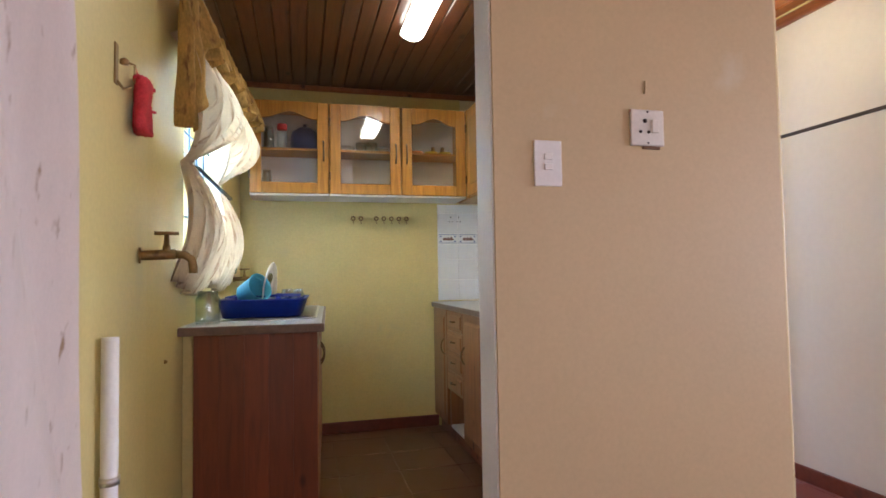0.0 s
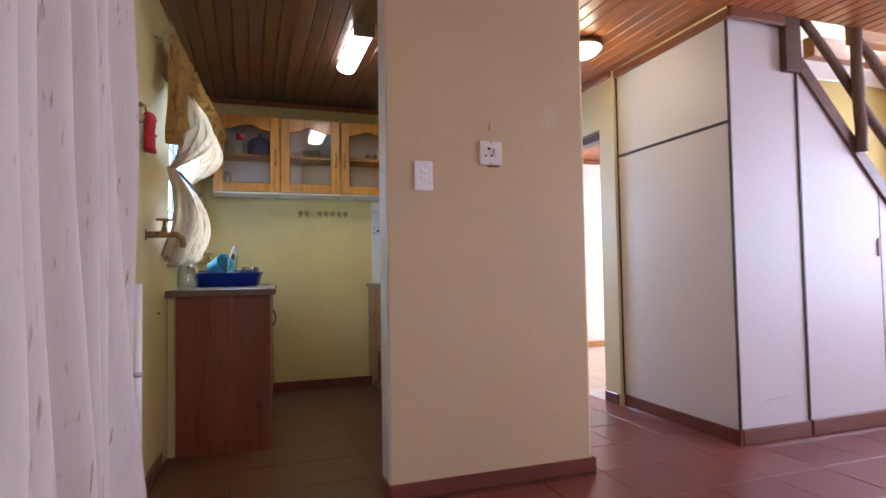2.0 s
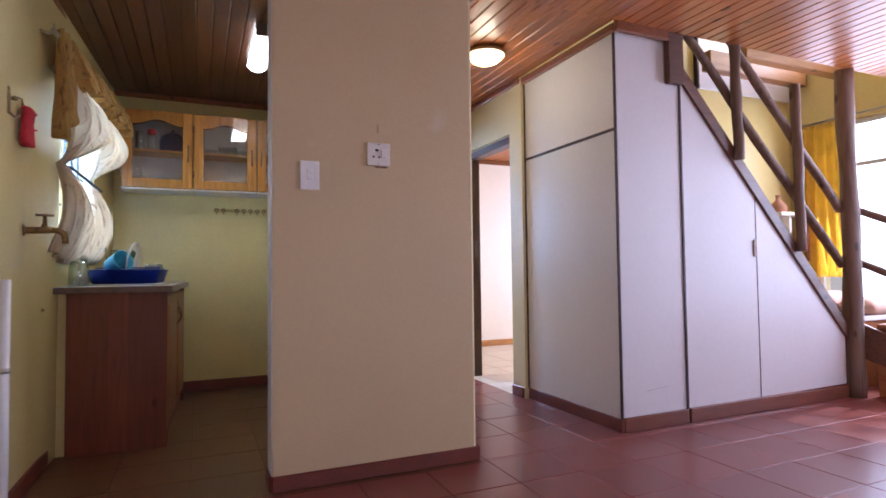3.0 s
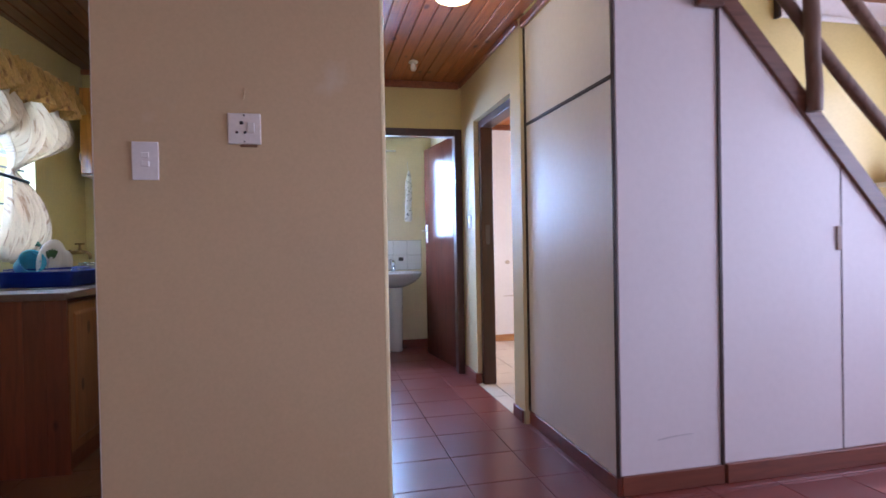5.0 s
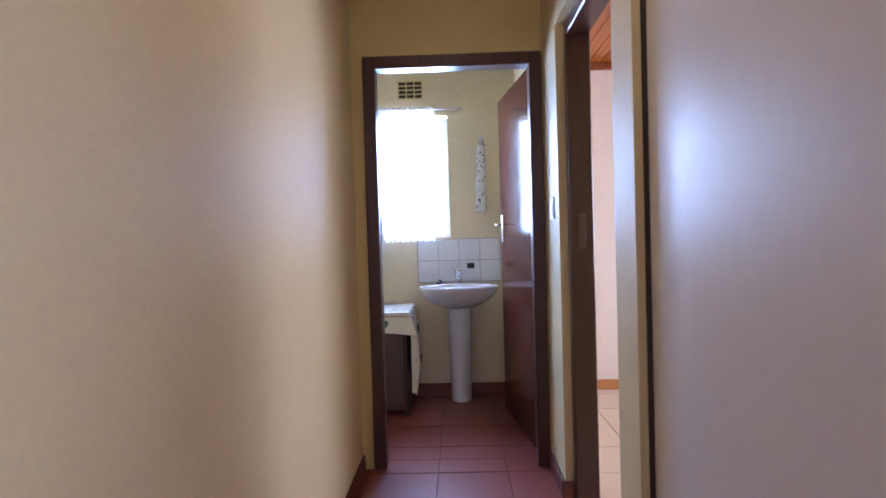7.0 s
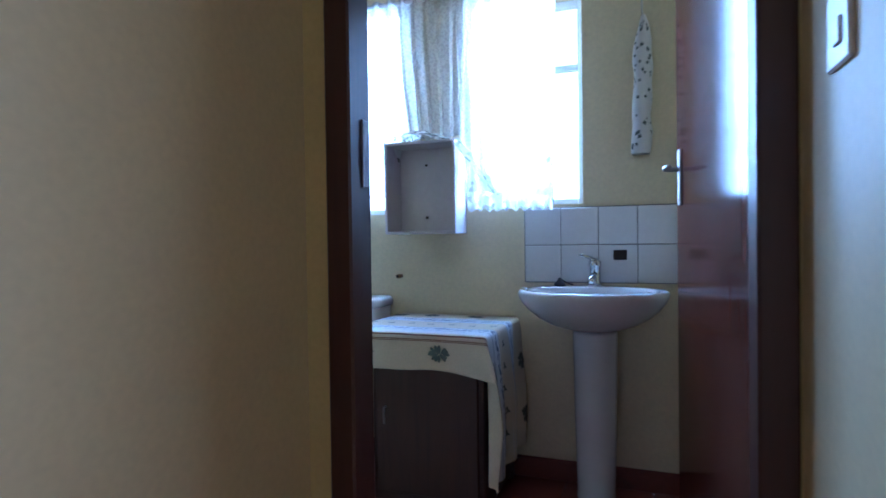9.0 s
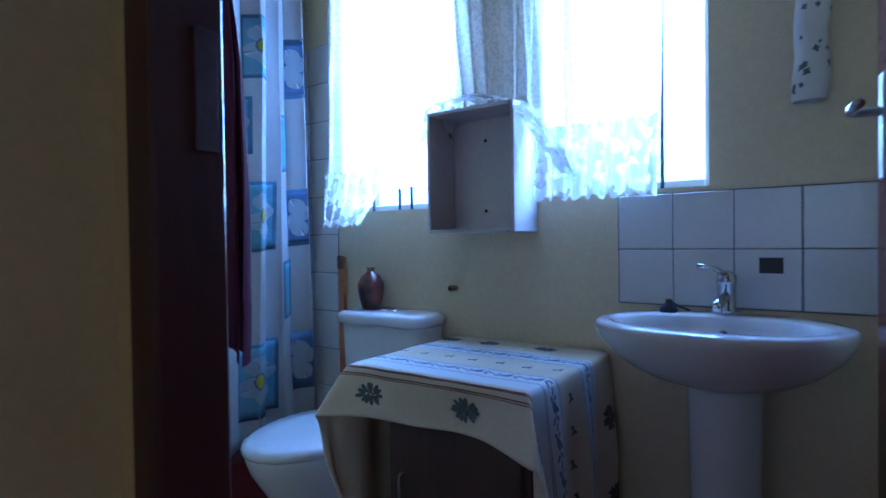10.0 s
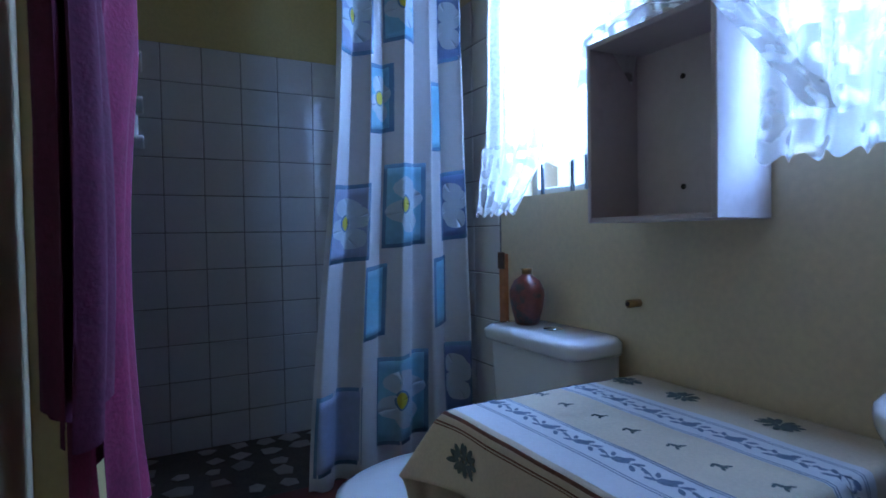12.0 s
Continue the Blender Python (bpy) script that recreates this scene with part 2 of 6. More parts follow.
def rings(bm, loops, close=True, caps=True):
    """Skin a row of rings of points."""
    rows = [[bm.verts.new(p) for p in ring] for ring in loops]
    n = len(rows[0])
    for a, b in zip(rows, rows[1:]):
        for i in range(n if close else n - 1):
            j = (i + 1) % n
            bm.faces.new((a[i], a[j], b[j], b[i]))
    if caps and close:
        bm.faces.new(rows[0][::-1])
        bm.faces.new(rows[-1])
    return rows


def lathe(profile, centre, n=24, sx=1.0, sy=1.0, caps=True):
    """A turned shape: (radius, height) rows round the vertical through centre."""
    bm = bmesh.new()
    cx, cy, cz = centre
    rings(bm, [[(cx + sx * r * math.cos(a), cy + sy * r * math.sin(a), cz + h) for a in (math.tau * i / n for i in range(n))] for r, h in profile], True, caps)
    return smooth(bm)


def smooth(bm):
    bmesh.ops.recalc_face_normals(bm, faces=bm.faces[:])
    for f in bm.faces:
        f.smooth = True
    return bm


def tube(bm, points, radius, n=8, end=None):
    """A round bar along points; radius may run to end."""
    pts = [Vector(p) for p in points]
    loops = []
    up = None
    for i, p in enumerate(pts):
        d = (pts[min(i + 1, len(pts) - 1)] - pts[max(i - 1, 0)]).normalized()
        if up is None:
            up = d.orthogonal().normalized()
        up = (up - d * up.dot(d)).normalized()
        side = d.cross(up)
        r = radius if end is None else radius + (end - radius) * i / (len(pts) - 1)
        loops.append([p + r * (math.cos(a) * up + math.sin(a) * side) for a in (math.tau * k / n for k in range(n))])
    rings(bm, loops)
    return smooth(bm)


def bar(points, radius, n=8, end=None):
    return tube(bmesh.new(), points, radius, n, end)


def pole(p0, p1, r, steps=14, n=12, seed=1, wobble=0.006):
    """A rough round pole with an uneven, tapering outline."""
    p0, p1 = Vector(p0), Vector(p1)
    bm = bmesh.new()
    d = (p1 - p0).normalized()
    up = d.orthogonal().normalized()
    side = d.cross(up)
    loops = []
    for i in range(steps + 1):
        t = i / steps
        c = p0.lerp(p1, t) + Vector((noise.noise((seed, t * 3, 0)), noise.noise((seed, t * 3, 9)), 0)) * wobble
        loops.append([c + (r + wobble * noise.noise((math.cos(a) + seed, math.sin(a), t * 5))) * (math.cos(a) * up + math.sin(a) * side) for a in (math.tau * k / n for k in range(n))])
    rings(bm, loops)
    return smooth(bm)


def prism(poly, axis, a, b, bevel=0.0):
    """A flat polygon pushed from a to b along an axis. The polygon's two numbers are the other two axes in order."""
    bm = bmesh.new()
    def place(u, v, w):
        return {"x": (w, u, v), "y": (u, w, v), "z": (u, v, w)}[axis]
    rings(bm, [[place(u, v, w) for u, v in poly] for w in (a, b)])
    bmesh.ops.recalc_face_normals(bm, faces=bm.faces[:])
    if bevel:
        bmesh.ops.bevel(bm, geom=bm.edges[:], offset=bevel, segments=1, affect="EDGES")
    return bm


def sheet(fn, nu, nv, thick=0.0015):
    """Cloth from fn(u, v), with a thickness."""
    bm = bmesh.new()
    rows = [[bm.verts.new(fn(i / nu, j / nv)) for j in range(nv + 1)] for i in range(nu + 1)]
    for i in range(nu):
        for j in range(nv):
            bm.faces.new((rows[i][j], rows[i + 1][j], rows[i + 1][j + 1], rows[i][j + 1]))
    bm.normal_update()
    if thick:
        back = [[bm.verts.new(v.co - v.normal * thick) for v in row] for row in rows]
        for i in range(nu):
            for j in range(nv):
                bm.faces.new((back[i][j], back[i][j + 1], back[i + 1][j + 1], back[i + 1][j]))
        for i in range(nu):
            bm.faces.new((rows[i][0], back[i][0], back[i + 1][0], rows[i + 1][0]))
            bm.faces.new((rows[i][nv], rows[i + 1][nv], back[i + 1][nv], back[i][nv]))
    for f in bm.faces:
        f.smooth = True
    return bm


def at_of(ob):
    p = Vector((0, 0, 0))
    while ob:
        p += ob.location
        ob = ob.parent
    return p


def part(name, bm, mat, parent=None, label=""):
    """One mesh object from a bmesh in world places, under its thing."""
    mesh = bpy.data.meshes.new(name)
    if parent:
        bmesh.ops.translate(bm, verts=bm.verts[:], vec=-at_of(parent))
    bm.to_mesh(mesh)
    bm.free()
    mesh.materials.append(mat)
    ob = new(name, mesh)
    ob.parent = parent
    return tagged(ob, label)


def thing(name, base, label, category, group="", kind=""):
    ob = new(name)
    ob.empty_display_size = 0.1
    ob.location = base
    return tagged(ob, label, category, group, kind)


def solid(name, bm, mat, label, category, group="", kind="", base=None):
    """A thing of one mesh with its origin at its base."""
    base = base or (0, 0, 0)
    mesh = bpy.data.meshes.new(name)
    bmesh.ops.translate(bm, verts=bm.verts[:], vec=-Vector(base))
    bm.to_mesh(mesh)
    bm.free()
    mesh.materials.append(mat)
    ob = new(name, mesh)
    ob.location = base
    return tagged(ob, label, category, group, kind)


def setting(name, bm, mat, label, category):
    return solid(name, bm, mat, label, category, "", "structure")


def wall(name, lo, hi, mat, label, holes=()):
    """A wall box with openings cut through. holes: (a0, z0, a1, z1) along its longer way."""
    along = 0 if hi[0] - lo[0] > hi[1] - lo[1] else 1
    cuts_a = sorted({lo[along], hi[along], *[h[0] for h in holes], *[h[2] for h in holes]})
    cuts_z = sorted({lo[2], hi[2], *[h[1] for h in holes], *[h[3] for h in holes]})
    bm = bmesh.new()
    other = 1 - along
    grid = {}
    def vert(a, b, z):
        key = (round(a, 5), round(b, 5), round(z, 5))
        if key not in grid:
            p = [0, 0, z]
            p[along], p[other] = a, b
            grid[key] = bm.verts.new(p)
        return grid[key]
    def open_at(i, k):
        if not (0 <= i < len(cuts_a) - 1 and 0 <= k < len(cuts_z) - 1):
            return True
        a, z = (cuts_a[i] + cuts_a[i + 1]) / 2, (cuts_z[k] + cuts_z[k + 1]) / 2
        return any(h[0] < a < h[2] and h[1] < z < h[3] for h in holes)
    b0, b1 = lo[other], hi[other]
    for i in range(len(cuts_a) - 1):
        for k in range(len(cuts_z) - 1):
            if open_at(i, k):
                continue
            a0, a1, z0, z1 = cuts_a[i], cuts_a[i + 1], cuts_z[k], cuts_z[k + 1]
            for b in (b0, b1):
                bm.faces.new((vert(a0, b, z0), vert(a1, b, z0), vert(a1, b, z1), vert(a0, b, z1)))
            for test, (p, q) in (((i - 1, k), ((a0, z0), (a0, z1))), ((i + 1, k), ((a1, z0), (a1, z1))), ((i, k - 1), ((a0, z0), (a1, z0))), ((i, k + 1), ((a0, z1), (a1, z1)))):
                if open_at(*test):
                    bm.faces.new((vert(p[0], b0, p[1]), vert(q[0], b0, q[1]), vert(q[0], b1, q[1]), vert(p[0], b1, p[1])))
    bmesh.ops.recalc_face_normals(bm, faces=bm.faces[:])
    return setting(name, bm, mat, label, "wall")


# ---- setting ----
TOP = 2.47
wall("wall_left_front", (0.70, -2.5, 0), (0.925, 2.98, TOP + 0.3), YELLOW, "yellow painted plaster wall beside the curtain")
kitchen_wall = wall("wall_left", (0.70, 2.98, 0), (0.925, 5.06, TOP + 0.3), YELLOW, "yellow painted plaster wall with a kitchen window", [(3.46, 1.14, 4.30, 2.02)])
kitchen_wall.matrix_basis = pose(0.925, 3.0, 0) @ pose(0, 0, 0, 0, 0, -2.6) @ pose(-0.925, -3.0, 0)
wall("wall_left_back", (0.70, 5.055, 0), (0.925, 6.4, TOP + 0.3), YELLOW, "yellow painted plaster wall of the shower")
wall("wall_kitchen_front", (1.957, 2.444, 0), (2.955, 2.585, TOP), CREAM, "cream painted plaster wall end beside the kitchen opening")
setting("reveal", box((1.951, 2.452, 0.07), (1.957, 2.585, TOP)), WHITEPAINT, "white painted edge of the kitchen opening", "trim")
hall_wall = bmesh.new()
rings(hall_wall, [[(2.875, 4.942, z), (2.875, 2.585, z), (2.955, 2.585, z), (2.955, 2.446, z)] + [(2.957 + 0.018 * math.sin(a), 2.462 - 0.018 * math.cos(a), z) for a in (radians(15 * k) for k in range(7))] + [(2.975, 4.942, z)] for z in (0, TOP)])
bmesh.ops.recalc_face_normals(hall_wall, faces=hall_wall.faces[:])
setting("wall_hall_left", hall_wall, HALLWALL, "cream painted plaster wall of the hall with a rounded corner", "wall")
wall("wall_hall_end", (2.975, 4.885, 0), (3.93, 4.992, TOP), YELLOW, "yellow painted plaster wall over the bathroom door", [(3.033, -0.01, 3.925, 2.076)])
wall("wall_kitchen_back", (2.60, 4.985, 0), (2.975, 4.997, TOP), BATHWALL, "cream painted plaster wall end beside the bathroom door")
wall("wall_kitchen_back_main", (0.925, 4.99, 0), (2.60, 5.055, TOP), YELLOW, "yellow painted plaster back wall of the kitchen")
wall("wall_hall_right", (3.93, 3.5, 0), (4.05, 6.40, TOP), HALLWALL, "cream painted plaster wall with a bedroom door", [(3.68, -0.01, 4.53, 2.07)])
wall("wall_bathroom_back", (0.925, 6.19, 0), (3.93, 6.40, TOP + 0.3), BATHWALL, "cream painted plaster wall with two windows", [(2.06, 1.145, 2.62, 2.05), (2.965, 1.165, 3.437, 2.05)])
wall("wall_bedroom_back", (4.05, 6.25, 0), (7.3, 6.40, TOP + 0.3), PALE, "pale pink painted bedroom wall with scuffs")
wall("wall_bedroom_side", (7.3, 3.55, 0), (7.45, 6.40, TOP + 0.3), PALE, "pale painted bedroom wall with a window", [(3.9, 0.8, 5.9, 2.1)])
wall("wall_stair_back", (3.97, 3.51, 0), (7.3, 3.62, 4.2), YELLOW, "yellow painted plaster wall behind the stairs")
wall("wall_living_right", (7.05, -2.5, 0), (7.27, 3.51, 4.2), YELLOW, "yellow painted plaster wall with a wide window and an added unseen loft opening", [(-0.4, 0.62, 3.3, 2.3), (2.55, 2.95, 3.35, 3.9)])
wall("wall_living_back", (0.925, -2.5, 0), (7.05, -2.3, TOP + 0.3), CREAM, "cream painted plaster wall with a wide window", [(2.0, 0.8, 5.2, 2.2)])


def boards(name, x0, x1, y0, y1, z, mat, label, width=0.088):
    """A ceiling of tongued boards that run along y, one mesh."""
    bm = bmesh.new()
    n = max(1, round((x1 - x0) / width))
    step = (x1 - x0) / n
    for i in range(n):
        a, b = x0 + i * step + 0.002, x0 + (i + 1) * step - 0.002
        rings(bm, [[(a, y, z + 0.02), (a, y, z + 0.005), (a + 0.005, y, z), (b - 0.005, y, z), (b, y, z + 0.005), (b, y, z + 0.02)] for y in (y0, y1)])
    bx(bm, (x0, y0, z + 0.0204), (x1, y1, z + 0.06))
    bmesh.ops.recalc_face_normals(bm, faces=bm.faces[:])
    return setting(name, bm, mat, label, "ceiling")


boards("ceiling_living", 0.925, 7.05, -2.3, 2.43, TOP, BOARD, "varnished orange-brown tongued board ceiling")
boards("ceiling_hall", 2.975, 3.93, 2.43, 4.942, TOP, BOARD, "varnished brown tongued board ceiling of the hall")
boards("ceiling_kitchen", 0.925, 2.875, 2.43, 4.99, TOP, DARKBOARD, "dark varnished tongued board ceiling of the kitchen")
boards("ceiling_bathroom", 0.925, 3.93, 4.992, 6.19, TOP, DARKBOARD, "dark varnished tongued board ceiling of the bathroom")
boards("ceiling_bedroom", 4.05, 7.3, 3.62, 6.25, TOP - 0.05, BOARD, "varnished orange board ceiling of the bedroom")
setting("ceiling_loft", box((3.97, 2.43, 4.2), (7.27, 3.62, 4.3)), WHITEPAINT, "white painted ceiling over the stairwell", "ceiling")
setting("wall_loft", box((3.97, 2.33, TOP + 0.07), (7.05, 2.43, 4.2)), YELLOW, "yellow painted wall over the ceiling edge", "wall")
setting("wall_loft_end", box((3.87, 2.43, TOP + 0.07), (3.97, 3.62, 4.2)), YELLOW, "yellow painted wall over the cupboard", "wall")


def strip_trim(name, lo, hi, mat, label, bevel=0.006):
    return setting(name, box(lo, hi, bevel), mat, label, "trim")


SK = 0.082
for lo, hi in (((1.95, 2.429, 0), (2.99, 2.444, 0.072)), ((2.975, 2.444, 0), (2.989, 4.94, 0.072)), ((1.942, 2.444, 0), (1.957, 2.6, 0.072)),
               ((3.915, 3.515, 0), (3.93, 3.68, SK)), ((3.915, 4.53, 0), (3.93, 4.87, SK)), ((3.915, 4.515, 0), (3.964, 4.529, SK)), ((1.50, 4.975, 0), (2.40, 4.99, SK)),
               ((0.925, 2.0, 0), (0.94, 3.43, SK)), ((2.2, 6.175, 0), (3.93, 6.19, 0.09)), ((3.915, 5.06, 0), (3.93, 6.175, 0.09))):
    strip_trim("baseboard", lo, hi, SKIRT, "dark red-brown painted skirting along the wall")
strip_trim("baseboard", (4.05, 6.232, 0), (7.3, 6.25, 0.075), ORANGESKIRT, "orange-brown wooden skirting in the bedroom")
for lo, hi in (((2.975, 2.45, TOP - 0.045), (3.0, 4.94, TOP)), ((3.905, 3.51, TOP - 0.045), (3.93, 4.94, TOP)), ((3.0, 4.86, TOP - 0.06), (3.905, 4.884, TOP)),
               ((0.925, 2.6, TOP - 0.04), (0.95, 4.97, TOP)), ((0.95, 4.965, TOP - 0.04), (2.87, 4.99, TOP)), ((2.85, 2.6, TOP - 0.04), (2.875, 4.96, TOP)),
               ((3.935, 2.45, TOP - 0.055), (3.965, 3.51, TOP)), ((3.935, 2.42, TOP - 0.06), (4.36, 2.45, TOP + 0.03)), ((4.06, 6.225, TOP - 0.11), (7.3, 6.25, TOP - 0.05))):
    strip_trim("cornice", lo, hi, CORNICE, "varnished wooden cornice strip along the ceiling", 0.008)

# unseen roof and attic walls, added to stop sun leaking into the rooms
setting("roof", box((0.3, -3.0, 4.32), (7.6, 6.9, 4.45)), STRIP, "unseen dark roof slab that keeps stray sun out", "roof")
setting("wall_attic", box((0.7, -2.5, TOP + 0.30), (0.8, 6.4, 4.32)), YELLOW, "plain unseen gable wall over the ceiling that blocks the sun", "wall")
setting("wall_attic", box((0.8, 6.3, TOP + 0.30), (7.45, 6.4, 4.32)), YELLOW, "plain unseen wall over the ceiling that blocks the sun", "wall")
setting("wall_attic", box((0.8, -2.5, TOP + 0.30), (7.27, -2.4, 4.32)), YELLOW, "plain unseen wall over the ceiling that blocks the sun", "wall")
setting("wall_attic", box((7.3, 3.51, TOP + 0.30), (7.45, 6.3, 4.32)), YELLOW, "plain unseen wall over the ceiling that blocks the sun", "wall")
HAZE = glow("bright_day_haze", (0.86, 0.93, 1.0), 7.5)
setting("backdrop", box((-3, 10.0, -0.13), (9, 10.1, 7)), HAZE, "bright hazy daylight behind the bathroom windows", "backdrop")
setting("backdrop", box((-4.1, -2, -0.13), (-4.0, 9, 7)), HAZE, "bright hazy daylight behind the kitchen window", "backdrop")
setting("backdrop", box((22, -14, -0.13), (22.1, 12, 6)), HAZE, "bright hazy daylight behind the living room window", "backdrop")

# ---- understairs cupboard and stairs ----
DUST = material("grey_scratch", (0.42, 0.40, 0.42), 0.7, 0.2)
cupboard = thing("understairs_cupboard", (3.964, 2.482, 0), "tall cream panelled cupboard with dark cover strips under the stairs", "cupboard")
part("side_panel", box((3.966, 2.49, 0.08), (3.99, 3.50, 1.822), 0.002), PANEL, cupboard)
part("side_panel", box((3.966, 2.49, 1.834), (3.99, 3.50, TOP - 0.05), 0.002), PANEL, cupboard)
part("front_panel", box((3.98, 2.484, 0.085), (4.485, 2.502, TOP), 0.002), PANEL, cupboard)
SLOPE = (2.183 - 0.464) / (6.079 - 4.495)
def string_low(x):
    return 2.183 - SLOPE * (x - 4.495)
part("front_panel", prism([(4.497, 0.088), (5.165, 0.092), (5.165, string_low(5.165)), (4.497, string_low(4.497))], "y", 2.484, 2.502), PANEL, cupboard)
panel_door = part("door", prism([(5.172, 0.092), (6.10, 0.10), (6.10, string_low(6.10)), (5.172, string_low(5.172))], "y", 2.484, 2.502), PANEL, cupboard)
part("latch", box((5.135, 2.474, 1.05), (5.165, 2.484, 1.165), 0.003), material("brown_latch_metal", (0.30, 0.22, 0.17), 0.5, 0.2), panel_door, "small brown metal latch plate")
for lo, hi in (((3.958, 2.476, 0.08), (3.972, 2.49, TOP)), ((4.482, 2.474, 0.085), (4.499, 2.484, string_low(4.49))), ((3.956, 2.49, 1.82), (3.967, 3.50, 1.837)),
               ((3.952, 3.497, 0.08), (3.972, 3.514, TOP - 0.05))):
    part("cover_strip", box(lo, hi, 0.002), STRIP, cupboard, "thin dark wooden cover strip")
part("cover_strip", box((5.165, 2.482, 0.092), (5.172, 2.49, string_low(5.17))), STRIP, cupboard, "thin dark gap strip")
part("plinth", box((3.957, 2.476, 0.0), (3.98, 3.50, 0.08), 0.003), SKIRT, cupboard, "dark red-brown plinth")
part("plinth", box((3.98, 2.472, 0.0), (4.495, 2.49, 0.085), 0.003), SKIRTWOOD, cupboard, "brown wooden plinth")
part("plinth", box((4.505, 2.466, 0.0), (6.10, 2.49, 0.09), 0.003), SKIRTWOOD, cupboard, "brown wooden plinth")
part("scratch", bar([(4.16, 2.4838, 0.228), (4.25, 2.4836, 0.238), (4.34, 2.4838, 0.243)], 0.0016, 5), DUST, cupboard, "thin grey scratch")
part("hidden_top", box((3.99, 2.502, TOP - 0.06), (4.4, 3.5, TOP - 0.04)), PANEL, cupboard)

stairs = thing("staircase", (6.16, 2.5, 0), "dark rustic timber staircase with round pole rails", "staircase")
def sloped(x0, x1, low, high, y0, y1):
    return prism([(x0, low(x0)), (x1, low(x1)), (x1, high(x1)), (x0, high(x0))], "y", y0, y1, 0.004)
part("string", sloped(4.40, 6.13, string_low, lambda x: string_low(x) + 0.12, 2.465, 2.51), STRING, stairs, "dark stained stair string")
part("string", sloped(4.40, 6.13, lambda x: string_low(x) - 0.1, lambda x: string_low(x) + 0.15, 3.40, 3.45), STRING, stairs)
for i in range(9):
    x = 6.0 - i * 0.178
    z = string_low(x) - 0.02
    part("tread", box((x - 0.13, 2.51, z - 0.04), (x + 0.12, 3.40, z), 0.004), STRING, stairs)
part("hanger_post", box((4.365, 2.435, 2.15), (4.495, 2.475, TOP + 0.06), 0.006), STRING, stairs, "short squared dark hanging post")
part("newel_post", pole((6.17, 2.46, 0), (6.165, 2.46, TOP), 0.062, 24, 14, 3, 0.014), POLE, stairs, "thick grey-brown round pole")
part("baluster", pole((4.975, 2.44, 1.70), (4.955, 2.44, TOP + 0.1), 0.034, 14, 12, 5, 0.008), POLE, stairs)
part("baluster", pole((5.575, 2.44, 1.085), (5.565, 2.44, 2.28), 0.034, 14, 12, 7, 0.008), POLE, stairs)
part("rail", pole((4.50, 2.50, 2.60), (6.12, 2.50, 0.985), 0.030, 22, 10, 11, 0.01), POLE, stairs, "round pole hand rail")
part("rail", pole((4.93, 2.50, 2.60), (6.12, 2.50, 1.40), 0.030, 22, 10, 13, 0.01), POLE, stairs, "round pole hand rail")
part("lower_rail", pole((6.23, 2.44, 1.40), (6.52, 1.74, 1.03), 0.028, 10, 10, 15, 0.004), POLE, stairs)
part("lower_rail", pole((6.23, 2.44, 1.00), (6.52, 1.74, 0.63), 0.028, 10, 10, 17, 0.004), POLE, stairs)
part("lower_post", pole((6.52, 1.72, 0), (6.52, 1.72, 1.15), 0.06, 10, 10, 19, 0.008), POLE, stairs)
low = bmesh.new()
rings(low, [[(6.20, 2.46, 0.30), (6.24, 2.47, 0.30), (6.24, 2.47, 0.56), (6.20, 2.46, 0.56)], [(6.48, 1.78, 0.0), (6.52, 1.79, 0.0), (6.52, 1.79, 0.20), (6.48, 1.78, 0.20)]])
bmesh.ops.recalc_face_normals(low, faces=low.faces[:])
part("lower_string", low, STRING, stairs, "dark stained lower stair string")
ORANGEWOOD = wood("orange_step_wood", (0.42, 0.17, 0.06), (0.26, 0.09, 0.03), 0.4, "y")
for i in range(3):
    y, z = 2.38 - i * 0.22, 0.54 - i * 0.18
    part("lower_step", box((6.30 + 0.08 * i, y - 0.2, 0), (6.98, y, z), 0.006), ORANGEWOOD, stairs, "orange-brown wooden step")

# ---- stairwell and window seat ----
beam_mat = wood("stairwell_beam_wood", (0.34, 0.15, 0.05), (0.2, 0.08, 0.03), 0.45, "x")
for y, z in ((3.30, 2.72), (2.95, 2.70)):
    solid("ceiling_beam", box((5.75, y, z), (7.04, y + 0.10, z + 0.17), 0.006), beam_mat, "varnished brown timber beam over the stairs", "beam", "beams over the stairs")
hatch = thing("loft_panel", (5.8, 3.49, 2.60), "pale loft panel with a dark frame and white strip", "panel")
part("board", box((5.80, 3.485, 2.62), (7.04, 3.508, 3.3)), PALE, hatch)
part("frame", box((5.775, 3.465, 2.60), (5.80, 3.51, 3.3), 0.003), STRIP, hatch, "dark wooden frame strip")
part("frame", box((5.80, 3.465, 2.60), (7.04, 3.484, 2.63), 0.003), WHITEPAINT, hatch, "white strip along the panel's lower edge")
seat = thing("built_in_bench", (6.75, 3.0, 0), "built-in window bench with a terracotta front and pale top", "seat")
part("front", box((6.52, 2.62, 0), (7.05, 3.50, 0.53), 0.005), ORANGEWOOD, seat, "orange-brown front")
part("top", box((6.50, 2.60, 0.53), (7.05, 3.50, 0.57), 0.006), WHITEPAINT, seat, "pale top")


